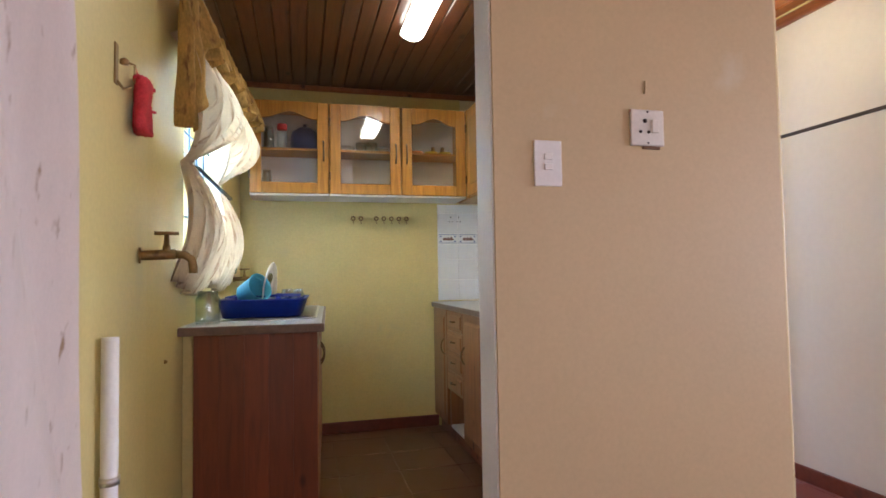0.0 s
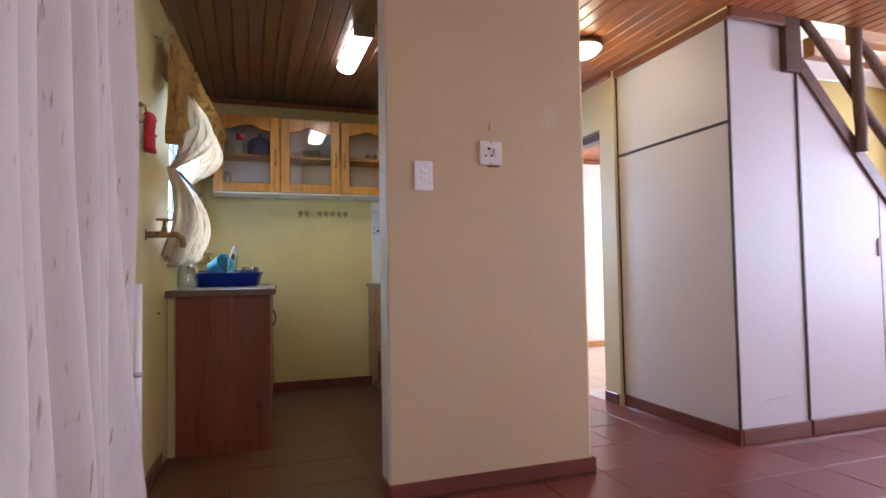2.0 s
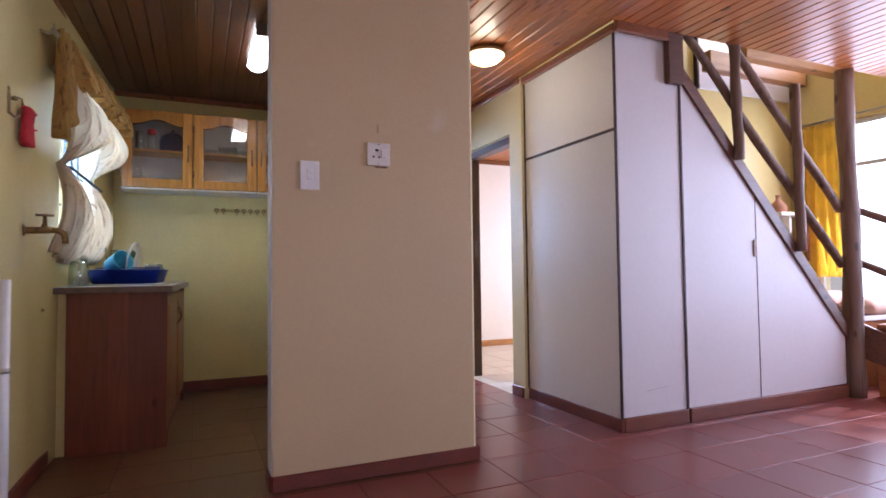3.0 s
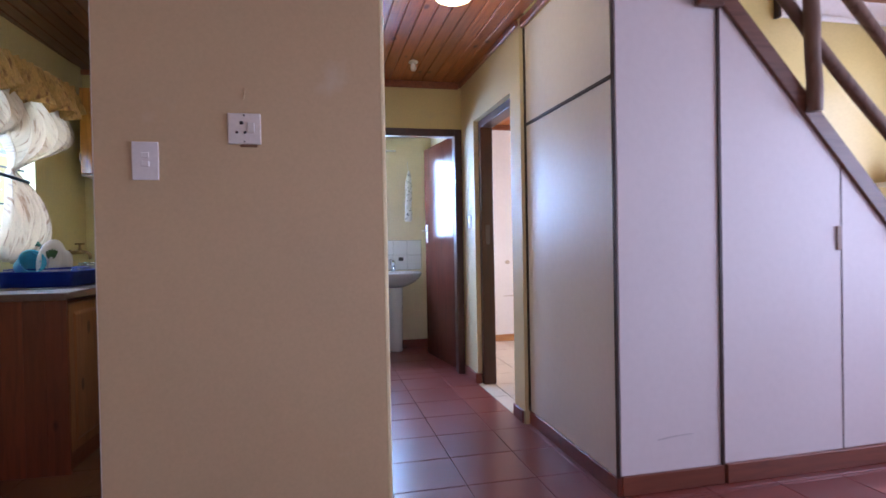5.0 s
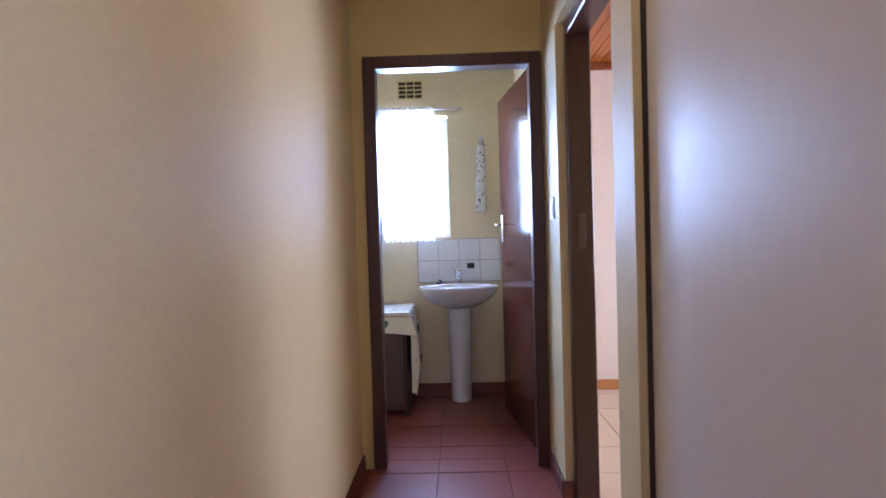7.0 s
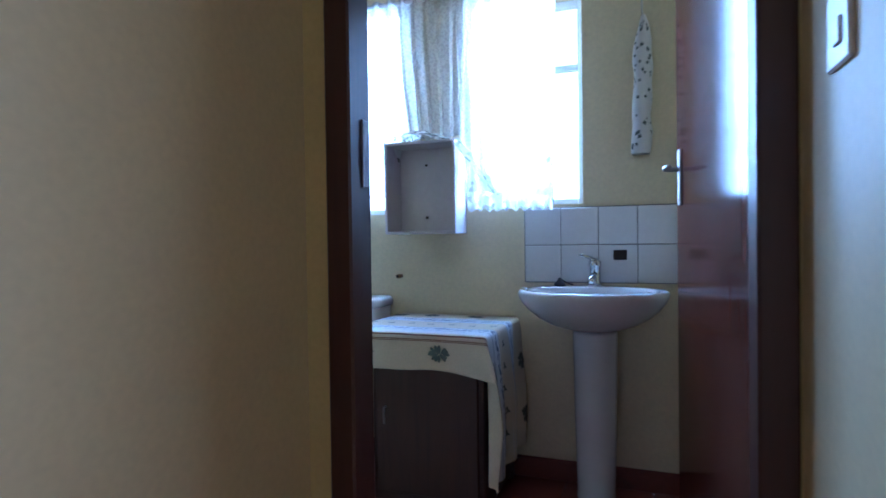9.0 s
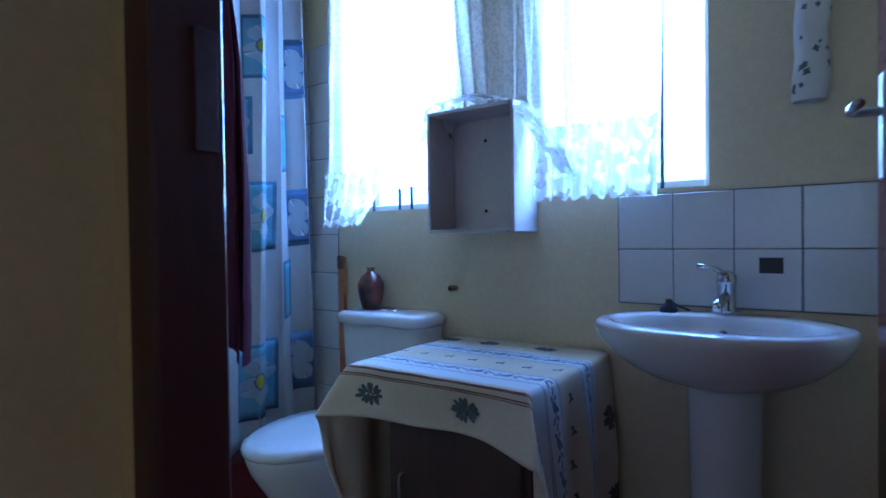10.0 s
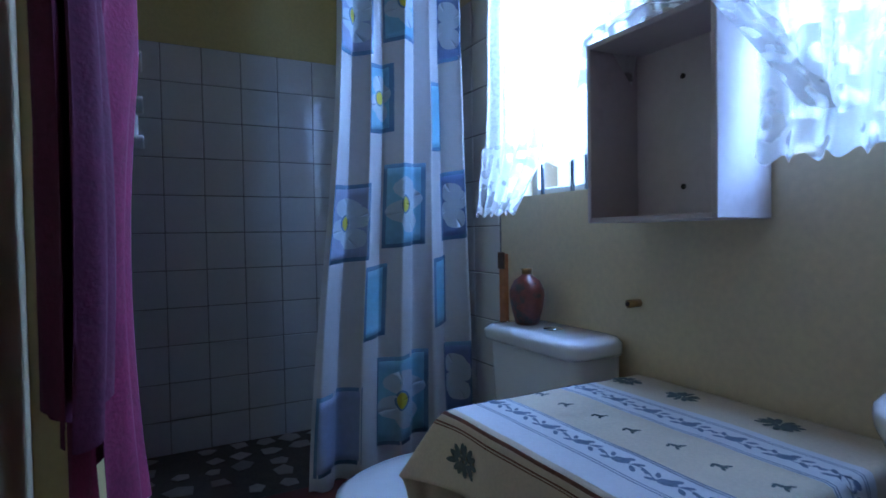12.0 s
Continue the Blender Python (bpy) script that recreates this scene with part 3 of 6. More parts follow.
def cushion(name, centre, size, mat, label, group=""):
    """A stuffed cushion with a pinched seam."""
    bm = bmesh.new()
    n = 20
    def top(s):
        return lambda u, v: (centre[0] + (u - 0.5) * size[0], centre[1] + (v - 0.5) * size[1],
                             centre[2] + s * size[2] / 2 * (max(0.0, (1 - abs(2 * u - 1) ** 3) * (1 - abs(2 * v - 1) ** 3)) ** 0.5 + 0.04 * noise.noise((u * 4, v * 4, centre[0] * 9))))
    for s in (1, -1):
        fn = top(s)
        rows = [[bm.verts.new(fn(i / n, j / n)) for j in range(n + 1)] for i in range(n + 1)]
        for i in range(n):
            for j in range(n):
                bm.faces.new((rows[i][j], rows[i + 1][j], rows[i + 1][j + 1], rows[i][j + 1]))
    bmesh.ops.remove_doubles(bm, verts=bm.verts[:], dist=0.001)
    return solid(name, smooth(bm), mat, label, "cushion", group, base=(centre[0], centre[1], centre[2] - size[2] / 2))


PEACH = material("peach_cloth", (0.62, 0.40, 0.30), 0.9, 0.15, 12, 150, 0.15, second=(0.68, 0.55, 0.44))
cushion("cushion", (6.78, 3.05, 0.66), (0.42, 0.42, 0.20), PEACH, "peach patterned cushion lying on the window seat", "cushions on the window seat")
cushion("cushion", (6.82, 2.72, 0.64), (0.38, 0.30, 0.16), PEACH, "peach patterned cushion lying on the window seat", "cushions on the window seat")
shelf = thing("wall_shelf", (6.85, 3.4, 1.46), "pale wall shelf on the stairwell wall", "shelf")
part("board", box((6.62, 3.31, 1.46), (7.05, 3.51, 1.49), 0.004), WHITEPAINT, shelf)
part("bracket", box((6.80, 3.36, 1.30), (6.83, 3.51, 1.46), 0.004), WHITEPAINT, shelf)
CLAY = material("terracotta", (0.36, 0.16, 0.08), 0.6, 0.15, 8, 60, 0.1)
solid("clay_bottle", lathe([(0.06, 0), (0.075, 0.03), (0.07, 0.07), (0.03, 0.11), (0.018, 0.13), (0.018, 0.15), (0.026, 0.165)], (6.70, 3.40, 1.49), 20), CLAY,
      "brown clay bottle standing on the wall shelf", "bottle", base=(6.70, 3.40, 1.49))
YELLOWCLOTH = material("yellow_sheer_cloth", (0.80, 0.58, 0.10), 0.85, 0.1, 9, 140, 0.1, through_light=0.6)
drawn = thing("window_curtain", (6.97, 3.17, 0.6), "sheer yellow curtain drawn aside at the living room window", "curtain")
part("cloth", sheet(lambda u, v: (6.975 + 0.022 * math.sin(u * 30 + 2 * v) + 0.01 * noise.noise((u * 6, v * 4, 8)), 2.96 + 0.40 * u + 0.03 * v, 2.30 - 1.42 * v), 60, 24, 0.0015), YELLOWCLOTH, drawn)
part("rod", bar([(6.975, 0.2, 2.325), (6.975, 3.45, 2.325)], 0.01, 8), STEEL, drawn, "thin metal rod")
for y in (0.4, 1.9, 3.42):
    part("bracket", bar([(7.05, y, 2.325), (6.975, y, 2.325)], 0.006, 8), STEEL, drawn)
BROWNCLOTH = material("rust_cloth", (0.36, 0.15, 0.09), 0.9, 0.2, 14, 150, 0.2)
solid("hanging_cloth", sheet(lambda u, v: (6.92 + 0.12 * u + 0.01 * math.sin(v * 9), 3.29 + 0.015 * math.sin(u * 14), 1.45 - 0.42 * v), 12, 16, 0.004), BROWNCLOTH,
      "rust-brown cloth hanging below the shelf", "cloth", base=(6.98, 3.29, 1.03))
solid("mat", box((6.36, 1.55, 0.0), (6.95, 2.15, 0.012), 0.005), material("pink_mat_cloth", (0.40, 0.08, 0.16), 0.95, 0.2, 20, 160, 0.3), "magenta woven mat lying on the floor", "mat", base=(6.6, 1.9, 0))


def window(name, plane, at, a0, a1, z0, z1, mullions, transoms, mat, label, depth=0.035, width=0.035):
    """A window with a frame, bars and panes, in a wall whose plane is x or y."""
    def b(u0, w0, v0, u1, w1, v1):
        return ((w0, u0, v0), (w1, u1, v1)) if plane == "x" else ((u0, w0, v0), (u1, w1, v1))
    base = (at, (a0 + a1) / 2, z0) if plane == "x" else ((a0 + a1) / 2, at, z0)
    w = thing(name, base, label, "window", kind="structure")
    for box_ in (b(a0, at, z0, a0 + width, at + depth, z1), b(a1 - width, at, z0, a1, at + depth, z1), b(a0 + width, at, z0, a1 - width, at + depth, z0 + width), b(a0 + width, at, z1 - width, a1 - width, at + depth, z1)):
        part("window_frame", box(*box_, 0.003), mat, w)
    for m in mullions:
        part("mullion", box(*b(m - width / 2, at + 0.002, z0 + width, m + width / 2, at + depth - 0.002, z1 - width), 0.003), mat, w)
    for z in transoms:
        part("transom", box(*b(a0 + width, at + 0.004, z - width / 2, a1 - width, at + depth - 0.004, z + width / 2), 0.003), mat, w)
    pane = part("pane", box(*b(a0 + width * 0.8, at + depth / 2 - 0.002, z0 + width * 0.8, a1 - width * 0.8, at + depth / 2 + 0.002, z1 - width * 0.8)), GLASS, w)
    pane.visible_shadow = False
    return w


FRAMEMETAL = material("white_window_metal", (0.7, 0.72, 0.74), 0.4, 0.06, 8, 60, 0.05)
window("window_living", "x", 7.12, -0.4, 3.3, 0.62, 2.3, (0.5, 1.45, 2.4), (1.9,), FRAMEMETAL, "wide white-framed living room window")
# never in view: only frames the opening that lets light onto the stairs
window("window_loft_unseen", "x", 7.12, 2.55, 3.35, 2.95, 3.9, (2.95,), (), FRAMEMETAL, "unseen white-framed loft window added to light the stairs")
window("window_back", "y", -2.42, 2.0, 5.2, 0.8, 2.2, (3.05, 4.1), (1.8,), FRAMEMETAL, "wide white-framed window")
window("window_bedroom", "x", 7.36, 3.9, 5.9, 0.8, 2.1, (4.9,), (1.75,), FRAMEMETAL, "white-framed bedroom window")

# ---- doors ----
def door_frame(name, plane, at, a0, a1, top, depth, width, label):
    """A frame of two jambs and a head, its stops included."""
    def b(u0, w0, v0, u1, w1, v1):
        return ((w0, u0, v0), (w1, u1, v1)) if plane == "x" else ((u0, w0, v0), (u1, w1, v1))
    base = (at, (a0 + a1) / 2, 0) if plane == "x" else ((a0 + a1) / 2, at, 0)
    f = thing(name, base, label, "door frame", kind="structure")
    lo, hi = min(at, at + depth), max(at, at + depth)
    part("jamb", box(*b(a0, lo, 0, a0 + width, hi, top), 0.005), JAMB, f)
    part("jamb", box(*b(a1 - width, lo, 0, a1, hi, top), 0.005), JAMB, f)
    part("head", box(*b(a0 + width, lo, top - width, a1 - width, hi, top), 0.005), JAMB, f)
    return f


bath_frame = door_frame("door_1", "y", 4.872, 3.034, 3.924, 2.075, 0.095, 0.062, "dark wooden door frame of the bathroom")
room_frame = door_frame("door_2", "x", 3.966, 3.682, 4.528, 2.068, 0.10, 0.058, "dark wooden door frame of the bedroom")
HANDLEPLATE = material("tarnished_plate", (0.12, 0.09, 0.09), 0.4, 0.2, metal=0.7)
for z0, z1 in ((1.12, 1.27),):
    part("strike_plate", box((4.0, 4.466, z0 - 0.02), (4.03, 4.471, z1 - 0.02), 0.001), HANDLEPLATE, room_frame, "steel strike plate")
    part("strike_plate", box((3.095, 4.925, z0 + 0.02), (3.099, 4.955, z1 + 0.02), 0.001), HANDLEPLATE, bath_frame, "steel strike plate")
leaf = thing("bathroom_door", (3.888, 5.0, 0), "dark red-brown wooden door standing open with a steel lever handle", "door")
def turned(bm, deg, about):
    bmesh.ops.rotate(bm, verts=bm.verts[:], cent=about, matrix=Matrix.Rotation(radians(deg), 3, "Z"))
    return bm
HINGE, SWING = (3.888, 4.998, 0), 7.6
part("leaf", turned(box((3.888, 5.0, 0.012), (3.922, 5.82, 2.05), 0.003), SWING, HINGE), DOORWOOD, leaf)
plate = part("handle_plate", turned(box((3.881, 5.735, 1.12), (3.888, 5.775, 1.30), 0.003), SWING, HINGE), STEEL, leaf, "steel handle plate")
lever = bmesh.new()
tube(lever, [(3.882, 5.755, 1.235), (3.852, 5.755, 1.235), (3.839, 5.745, 1.235), (3.834, 5.71, 1.235), (3.836, 5.65, 1.232)], 0.008, 10)
part("lever", turned(lever, SWING, HINGE), STEEL, plate, "curved steel lever")
for z in (0.25, 1.05, 1.8):
    part("hinge", bar([(3.884, 4.985, z), (3.884, 4.985, z + 0.09)], 0.006, 8), STEEL, leaf, "small steel hinge")


# ---- living room side ----
CURTAIN = material("cream_curtain_cloth", (0.74, 0.64, 0.58), 0.85, 0.06, 9, 140, 0.1, second=(0.36, 0.23, 0.13), second_at=0.635, stretch=(4, 4, 0.55), through_light=0.25)
def living_curtain(u, v):
    z = 2.2 - 2.14 * v
    right = 1.95 + 0.20 * v + 0.24 * v * v
    y = 0.45 + (right - 0.45) * u
    fold = math.sin(u * 58 + 1.6 * math.sin(v * 2 + u * 9) + 4 * noise.noise((u * 5, v, 1))) * (0.03 + 0.024 * v) * (0.8 + 0.6 * noise.noise((u * 11, v * 2, 6))) + 0.018 * math.sin(u * 19 + v * 3)
    return (0.995 + fold, y + 0.008 * math.sin(u * 40 + v * 5), z)
curtain = thing("curtain", (0.99, 1.3, 0.06), "long cream curtain with dark flecks hanging beside the kitchen opening", "curtain")
part("cloth", sheet(living_curtain, 190, 26, 0.002), CURTAIN, curtain)
part("rod", bar([(0.99, 0.4, 2.215), (0.99, 2.05, 2.215)], 0.012, 10), STEEL, curtain, "thin metal rod")
for y in (0.5, 1.9):
    part("bracket", bar([(0.925, y, 2.215), (0.99, y, 2.215)], 0.008, 8), STEEL, curtain)
WHITEPLASTIC = material("white_plastic", (0.78, 0.76, 0.74), 0.4, 0.05, 10, 80, 0.03)
drain = thing("wall_pipe", (0.955, 2.53, 0), "white plastic pipe standing against the yellow wall", "pipe")
part("tube", bar([(0.955, 2.53, 0.0), (0.955, 2.52, 0.965)], 0.02, 14), WHITEPLASTIC, drain)
part("clip", lathe([(0.024, 0), (0.024, 0.02)], (0.955, 2.524, 0.6), 14), STEEL, drain, "thin metal clip")
BRASS = material("dull_brass", (0.30, 0.20, 0.09), 0.42, 0.2, 18, 90, 0.08, metal=0.9, second=(0.18, 0.12, 0.07))
hook = thing("wall_hook", (0.93, 2.64, 1.64), "brass wall hook plate with a hanging cord", "hook")
part("plate", box((0.925, 2.625, 1.65), (0.930, 2.65, 1.765), 0.001), BRASS, hook)
part("knob", lathe([(0.004, 0), (0.012, 0.002), (0.012, 0.014), (0.004, 0.02)], (0.94, 2.665, 1.715), 12), BRASS, hook)
part("arm", bar([(0.93, 2.635, 1.66), (0.94, 2.66, 1.645), (0.955, 2.675, 1.655)], 0.004, 8), BRASS, hook)
part("peg", bar([(0.93, 2.745, 1.75), (0.945, 2.75, 1.745), (0.945, 2.752, 1.69)], 0.004, 8), BRASS, hook)
REDWOOL = material("red_wool", (0.50, 0.03, 0.04), 0.95, 0.25, 30, 160, 0.6)
glove = bmesh.new()
rings(glove, [[(0.955 + 0.022 * math.sin(a) + 0.006 * noise.noise((a * 2, z * 30, 9)), 2.80 + dy + (w * 1.25 + 0.014 * noise.noise((a * 2, z * 40, 1))) * math.cos(a), z + 0.008 * noise.noise((a * 3, z * 30, 5))) for a in (math.tau * i / 24 for i in range(24))]
              for z, w, dy in ((1.716, 0.044, 0.006), (1.71, 0.052, 0.006), (1.69, 0.047, 0.004), (1.67, 0.040, 0.0), (1.645, 0.038, -0.006), (1.62, 0.042, -0.006), (1.595, 0.052, 0.0), (1.575, 0.058, 0.003), (1.56, 0.054, 0.003), (1.55, 0.03, 0.0))])
fringe, pick = bmesh.new(), random.Random(12)
for k in range(46):
    up = k / 45
    y, z = (2.80 + 0.062 - 0.014 * math.sin(up * 3), 1.63 + 0.085 * up) if k % 2 else (2.745 + 0.12 * up, 1.712)
    tip = (0.955 + pick.uniform(-0.02, 0.02), y + pick.uniform(-0.002, 0.016), z + pick.uniform(-0.006, 0.014))
    bmesh_of = bar([(0.955 + pick.uniform(-0.012, 0.012), y - 0.012, z - 0.008), tip], 0.0045, 5)
    spare = bpy.data.meshes.new("fringe")
    bmesh_of.to_mesh(spare)
    fringe.from_mesh(spare)
    bmesh_of.free()
    bpy.data.meshes.remove(spare)
mitt = thing("pot_mitt", (0.955, 2.80, 1.55), "red knitted pot mitt hanging on the wall", "mitt")
part("body", smooth(glove), REDWOOL, mitt)
part("fringe", fringe, REDWOOL, mitt)
part("loop", bar([(0.95, 2.765, 1.71), (0.945, 2.756, 1.74), (0.945, 2.75, 1.712)], 0.003, 6), REDWOOL, mitt)

def tap_at(name, x, y, z, d, label, scale=1.0):
    """A wall tap with a T handle and a bent spout, pointing along d."""
    s = scale
    t = thing(name, (x, y, z), label, "tap")
    def q(a, h, side=0.0):
        return (x + d[0] * a * s - d[1] * side, y + d[1] * a * s + d[0] * side, z + h * s)
    part("body", bar([q(0, 0), q(0.012, 0), q(0.014, 0), q(0.06, 0.002), q(0.10, 0.004)], 0.014 * s, 12, 0.016 * s), BRASS, t)
    part("flange", bar([q(0, 0), q(0.006, 0)], 0.024 * s, 16), BRASS, t)
    part("spout", bar([q(0.09, 0.004), q(0.125, 0.002), q(0.145, -0.012), q(0.15, -0.04), q(0.15, -0.055)], 0.013 * s, 12), BRASS, t)
    stem = part("stem", bar([q(0.075, 0.0), q(0.075, 0.03), q(0.075, 0.031), q(0.075, 0.065)], 0.013 * s, 12, 0.007 * s), BRASS, t)
    part("handle", bar([q(0.041, 0.068), q(0.109, 0.068)], 0.006 * s, 10), BRASS, stem)
    return t


tap_at("wall_tap", 0.925, 2.885, 1.185, (0.98, 0.2), "dull brass wall tap with a T handle", 1.05)
tap_at("sink_tap", 0.925, 4.72, 1.10, (1.0, 0.0), "dull brass sink tap on the kitchen wall", 0.9)
solid("wall_plug", lathe([(0.012, 0), (0.014, 0.006), (0.008, 0.012)], (0.93, 3.2, 0.80), 10), BRASS, "small brown plug in the yellow wall", "plug", base=(0.93, 3.2, 0.80))

# ---- wall fittings on the cream wall ----
def light_switch(x0, x1, z0, z1, y, label):
    s = thing("light_switch", ((x0 + x1) / 2, y, z0), label, "light switch")
    part("plate", box((x0, y - 0.008, z0), (x1, y, z1), 0.003, 2), WHITEPLASTIC, s)
    for k in range(2):
        zc = z0 + (z1 - z0) * (0.42 + 0.22 * k)
        part("rocker", box((x0 + 0.03, y - 0.012, zc - 0.01), (x1 - 0.03, y - 0.007, zc + 0.01), 0.002), WHITEPLASTIC, s)
    return s


light_switch(2.079, 2.166, 1.363, 1.498, 2.444, "white two-way light switch plate on the cream wall")
DARKHOLE = material("dark_socket_hole", (0.03, 0.02, 0.02), 0.7, 0.1)
AGEDPLASTIC = material("aged_white_plastic", (0.72, 0.68, 0.62), 0.45, 0.08, 12, 80, 0.05, second=(0.5, 0.42, 0.32), second_at=0.72)
def socket(x0, x1, z0, z1, y, holes, label, mat=None):
    s = thing("wall_socket", ((x0 + x1) / 2, y, z0), label, "socket")
    part("plate", box((x0, y - 0.010, z0), (x1, y, z1), 0.004, 2), mat or WHITEPLASTIC, s)
    for hx, hz, r in holes:
        part("hole", bar([(x0 + hx * (x1 - x0), y - 0.0125, z0 + hz * (z1 - z0)), (x0 + hx * (x1 - x0), y - 0.008, z0 + hz * (z1 - z0))], r, 8), DARKHOLE, s)
    return s


old = socket(2.398, 2.514, 1.495, 1.608, 2.444, ((0.42, 0.68, 0.007), (0.28, 0.38, 0.005), (0.52, 0.38, 0.005), (0.5, 0.93, 0.003), (0.5, 0.08, 0.003)), "old white three-pin wall socket with a small switch", AGEDPLASTIC)
part("rocker", box((2.468, 2.428, 1.535), (2.492, 2.435, 1.575), 0.002), AGEDPLASTIC, old)
part("chipped_edge", box((2.44, 2.436, 1.486), (2.50, 2.4436, 1.495), 0.001), material("brown_chip", (0.2, 0.11, 0.06), 0.9), old, "brown chipped plaster below the plate")
solid("filled_nail_hole", bar([(2.456, 2.442, 1.70), (2.458, 2.4415, 1.68), (2.453, 2.442, 1.66)], 0.003, 6), CREAM, "small filled nail mark in the cream wall", "nail mark", base=(2.456, 2.442, 1.66))
hall_sw = thing("light_switch", (3.928, 4.665, 1.222), "white light switch plate on the hall wall", "light switch")
part("plate", box((3.922, 4.63, 1.235), (3.93, 4.72, 1.335), 0.003), WHITEPLASTIC, hall_sw)
part("rocker", box((3.918, 4.655, 1.26), (3.923, 4.68, 1.295), 0.002), WHITEPLASTIC, hall_sw)

# ---- ceiling lamps ----
TUBE = glow("tube_glow", (1.0, 0.93, 0.75), 14.0)
tube_lamp = thing("fluorescent_lamp", (2.02, 3.6, TOP - 0.075), "glowing white fluorescent ceiling lamp with a frosted cover", "ceiling lamp")
part("base", box((1.965, 3.27, TOP - 0.03), (2.075, 3.93, TOP), 0.004), WHITEPAINT, tube_lamp)
cover = bmesh.new()
rings(cover, [[(2.02 + 0.065 * math.cos(a), y, TOP - 0.03 - 0.05 * math.sin(a) * k) for a in (math.pi * i / 10 for i in range(11))] for y, k in ((3.275, 0.6), (3.285, 1.0), (3.90, 1.0), (3.925, 0.6))])
part("cover", smooth(cover), TUBE, tube_lamp, "glowing frosted cover")
part("end_cap", box((1.955, 3.255, TOP - 0.075), (2.085, 3.274, TOP), 0.004), STEEL, tube_lamp)
dome = thing("dome_lamp", (3.43, 3.13, TOP - 0.1), "glowing frosted glass dome ceiling lamp with a brass rim", "ceiling lamp")
part("rim", lathe([(0.13, 0), (0.135, 0.01), (0.13, 0.03), (0.10, 0.035)], (3.43, 3.13, TOP - 0.036), 32), BRASS, dome)
part("glass", lathe([(0.005, 0), (0.05, 0.006), (0.09, 0.024), (0.12, 0.055), (0.128, 0.07)], (3.43, 3.13, TOP - 0.10), 32), glow("dome_glow", (1.0, 0.85, 0.45), 6.0), dome, "glowing frosted glass bowl")
rose = thing("bare_lamp_holder", (3.43, 4.36, TOP - 0.09), "small cream lamp holder on the hall ceiling", "lamp holder")
part("rose", lathe([(0.035, 0), (0.035, 0.012), (0.02, 0.02)], (3.43, 4.36, TOP - 0.022), 18), WHITEPLASTIC, rose)
part("holder", lathe([(0.012, 0), (0.022, 0.01), (0.022, 0.035), (0.012, 0.06)], (3.43, 4.36, TOP - 0.08), 16), WHITEPLASTIC, rose)

# ---- kitchen ----
PINE = wood("red_pine_panel", (0.19, 0.046, 0.016), (0.11, 0.03, 0.013), 0.4, "z", 8, 0.25)
OAK = wood("golden_oak", (0.50, 0.225, 0.03), (0.29, 0.115, 0.014), 0.32, "z", 10, 0.4, knots=False)
PINEDOOR = wood("brown_pine_door", (0.30, 0.125, 0.05), (0.16, 0.06, 0.025), 0.4, "z", 8, 0.25)
LAMINATE = material("grey_laminate", (0.46, 0.45, 0.44), 0.3, 0.12, 30, 200, 0.03, second=(0.38, 0.37, 0.37))
EDGE = material("brown_laminate_edge", (0.16, 0.10, 0.075), 0.4, 0.2, 20, 100, 0.05)
HANDLE = material("dark_bronze", (0.16, 0.10, 0.06), 0.35, 0.15, 20, 90, 0.03, metal=0.9)

def d_handle(name, p, axis, out, length, parent, r=0.005):
    """A bowed handle: at p, along axis, standing out."""
    p, axis, out = Vector(p), Vector(axis), Vector(out)
    pts = [p + axis * (t - 0.5) * length + out * (0.028 * math.sin(math.pi * t) ** 0.6) for t in (i / 10 for i in range(11))]
    return part(name, bar(pts, r, 8), HANDLE, parent, "bowed dark bronze handle")

sinkunit = thing("sink_cabinet", (1.2, 4.0, 0), "red-stained knotty pine sink cabinet with panelled doors", "kitchen cabinet")
for i in range(5):
    x0 = 0.972 + i * 0.0992
    part("side_board", box((x0, 3.43, 0.0), (x0 + 0.0989, 3.448, 0.88), 0.0006), PINE, sinkunit)
# added strip over the gap, in place of the shaded wall there
part("filler_strip", box((0.927, 3.45, 0.0), (0.971, 3.46, 0.875)), YELLOW, sinkunit, "yellow strip standing in for the shaded wall beside the cabinet")
part("back_side", box((0.972, 4.66, 0.0), (1.468, 4.68, 0.88)), PINE, sinkunit)
part("carcass", box((0.972, 3.45, 0.02), (1.44, 4.655, 0.86)), PINE, sinkunit)
part("kick_board", box((1.41, 3.45, 0.0), (1.445, 4.65, 0.09)), SKIRTWOOD, sinkunit)
def panel_door(parent, plane_x, y0, y1, z0, z1, out, mat, handle=None, horizontal=False):
    """A framed door with a raised middle, in a plane across x; out: +1 or -1."""
    t = 0.02 * out
    lo, hi = min(plane_x, plane_x + t), max(plane_x, plane_x + t)
    bm = box((lo, y0, z0), (hi, y1, z1), 0.003)
    d = part("door" if not horizontal else "drawer", bm, mat, parent)
    m = 0.045 if not horizontal else 0.018
    face = plane_x + t
    bmr = bmesh.new()
    rings(bmr, [[(face + e, y0 + m + k, z0 + m + k), (face + e, y1 - m - k, z0 + m + k), (face + e, y1 - m - k, z1 - m - k), (face + e, y0 + m + k, z1 - m - k)] for e, k in ((0, 0), (0.001 * out, 0.002), (0.007 * out, 0.016 if not horizontal else 0.01))])
    bmesh.ops.recalc_face_normals(bmr, faces=bmr.faces[:])
    part("raised_panel", bmr, mat, d)
    if handle:
        d_handle("handle", (face, handle[0], handle[1]), (0, 0, 1) if not horizontal else (0, 1, 0), (out, 0, 0), 0.11 if not horizontal else 0.09, d)
    return d
panel_door(sinkunit, 1.446, 3.455, 4.045, 0.10, 0.85, 1, PINEDOOR, (3.99, 0.70))
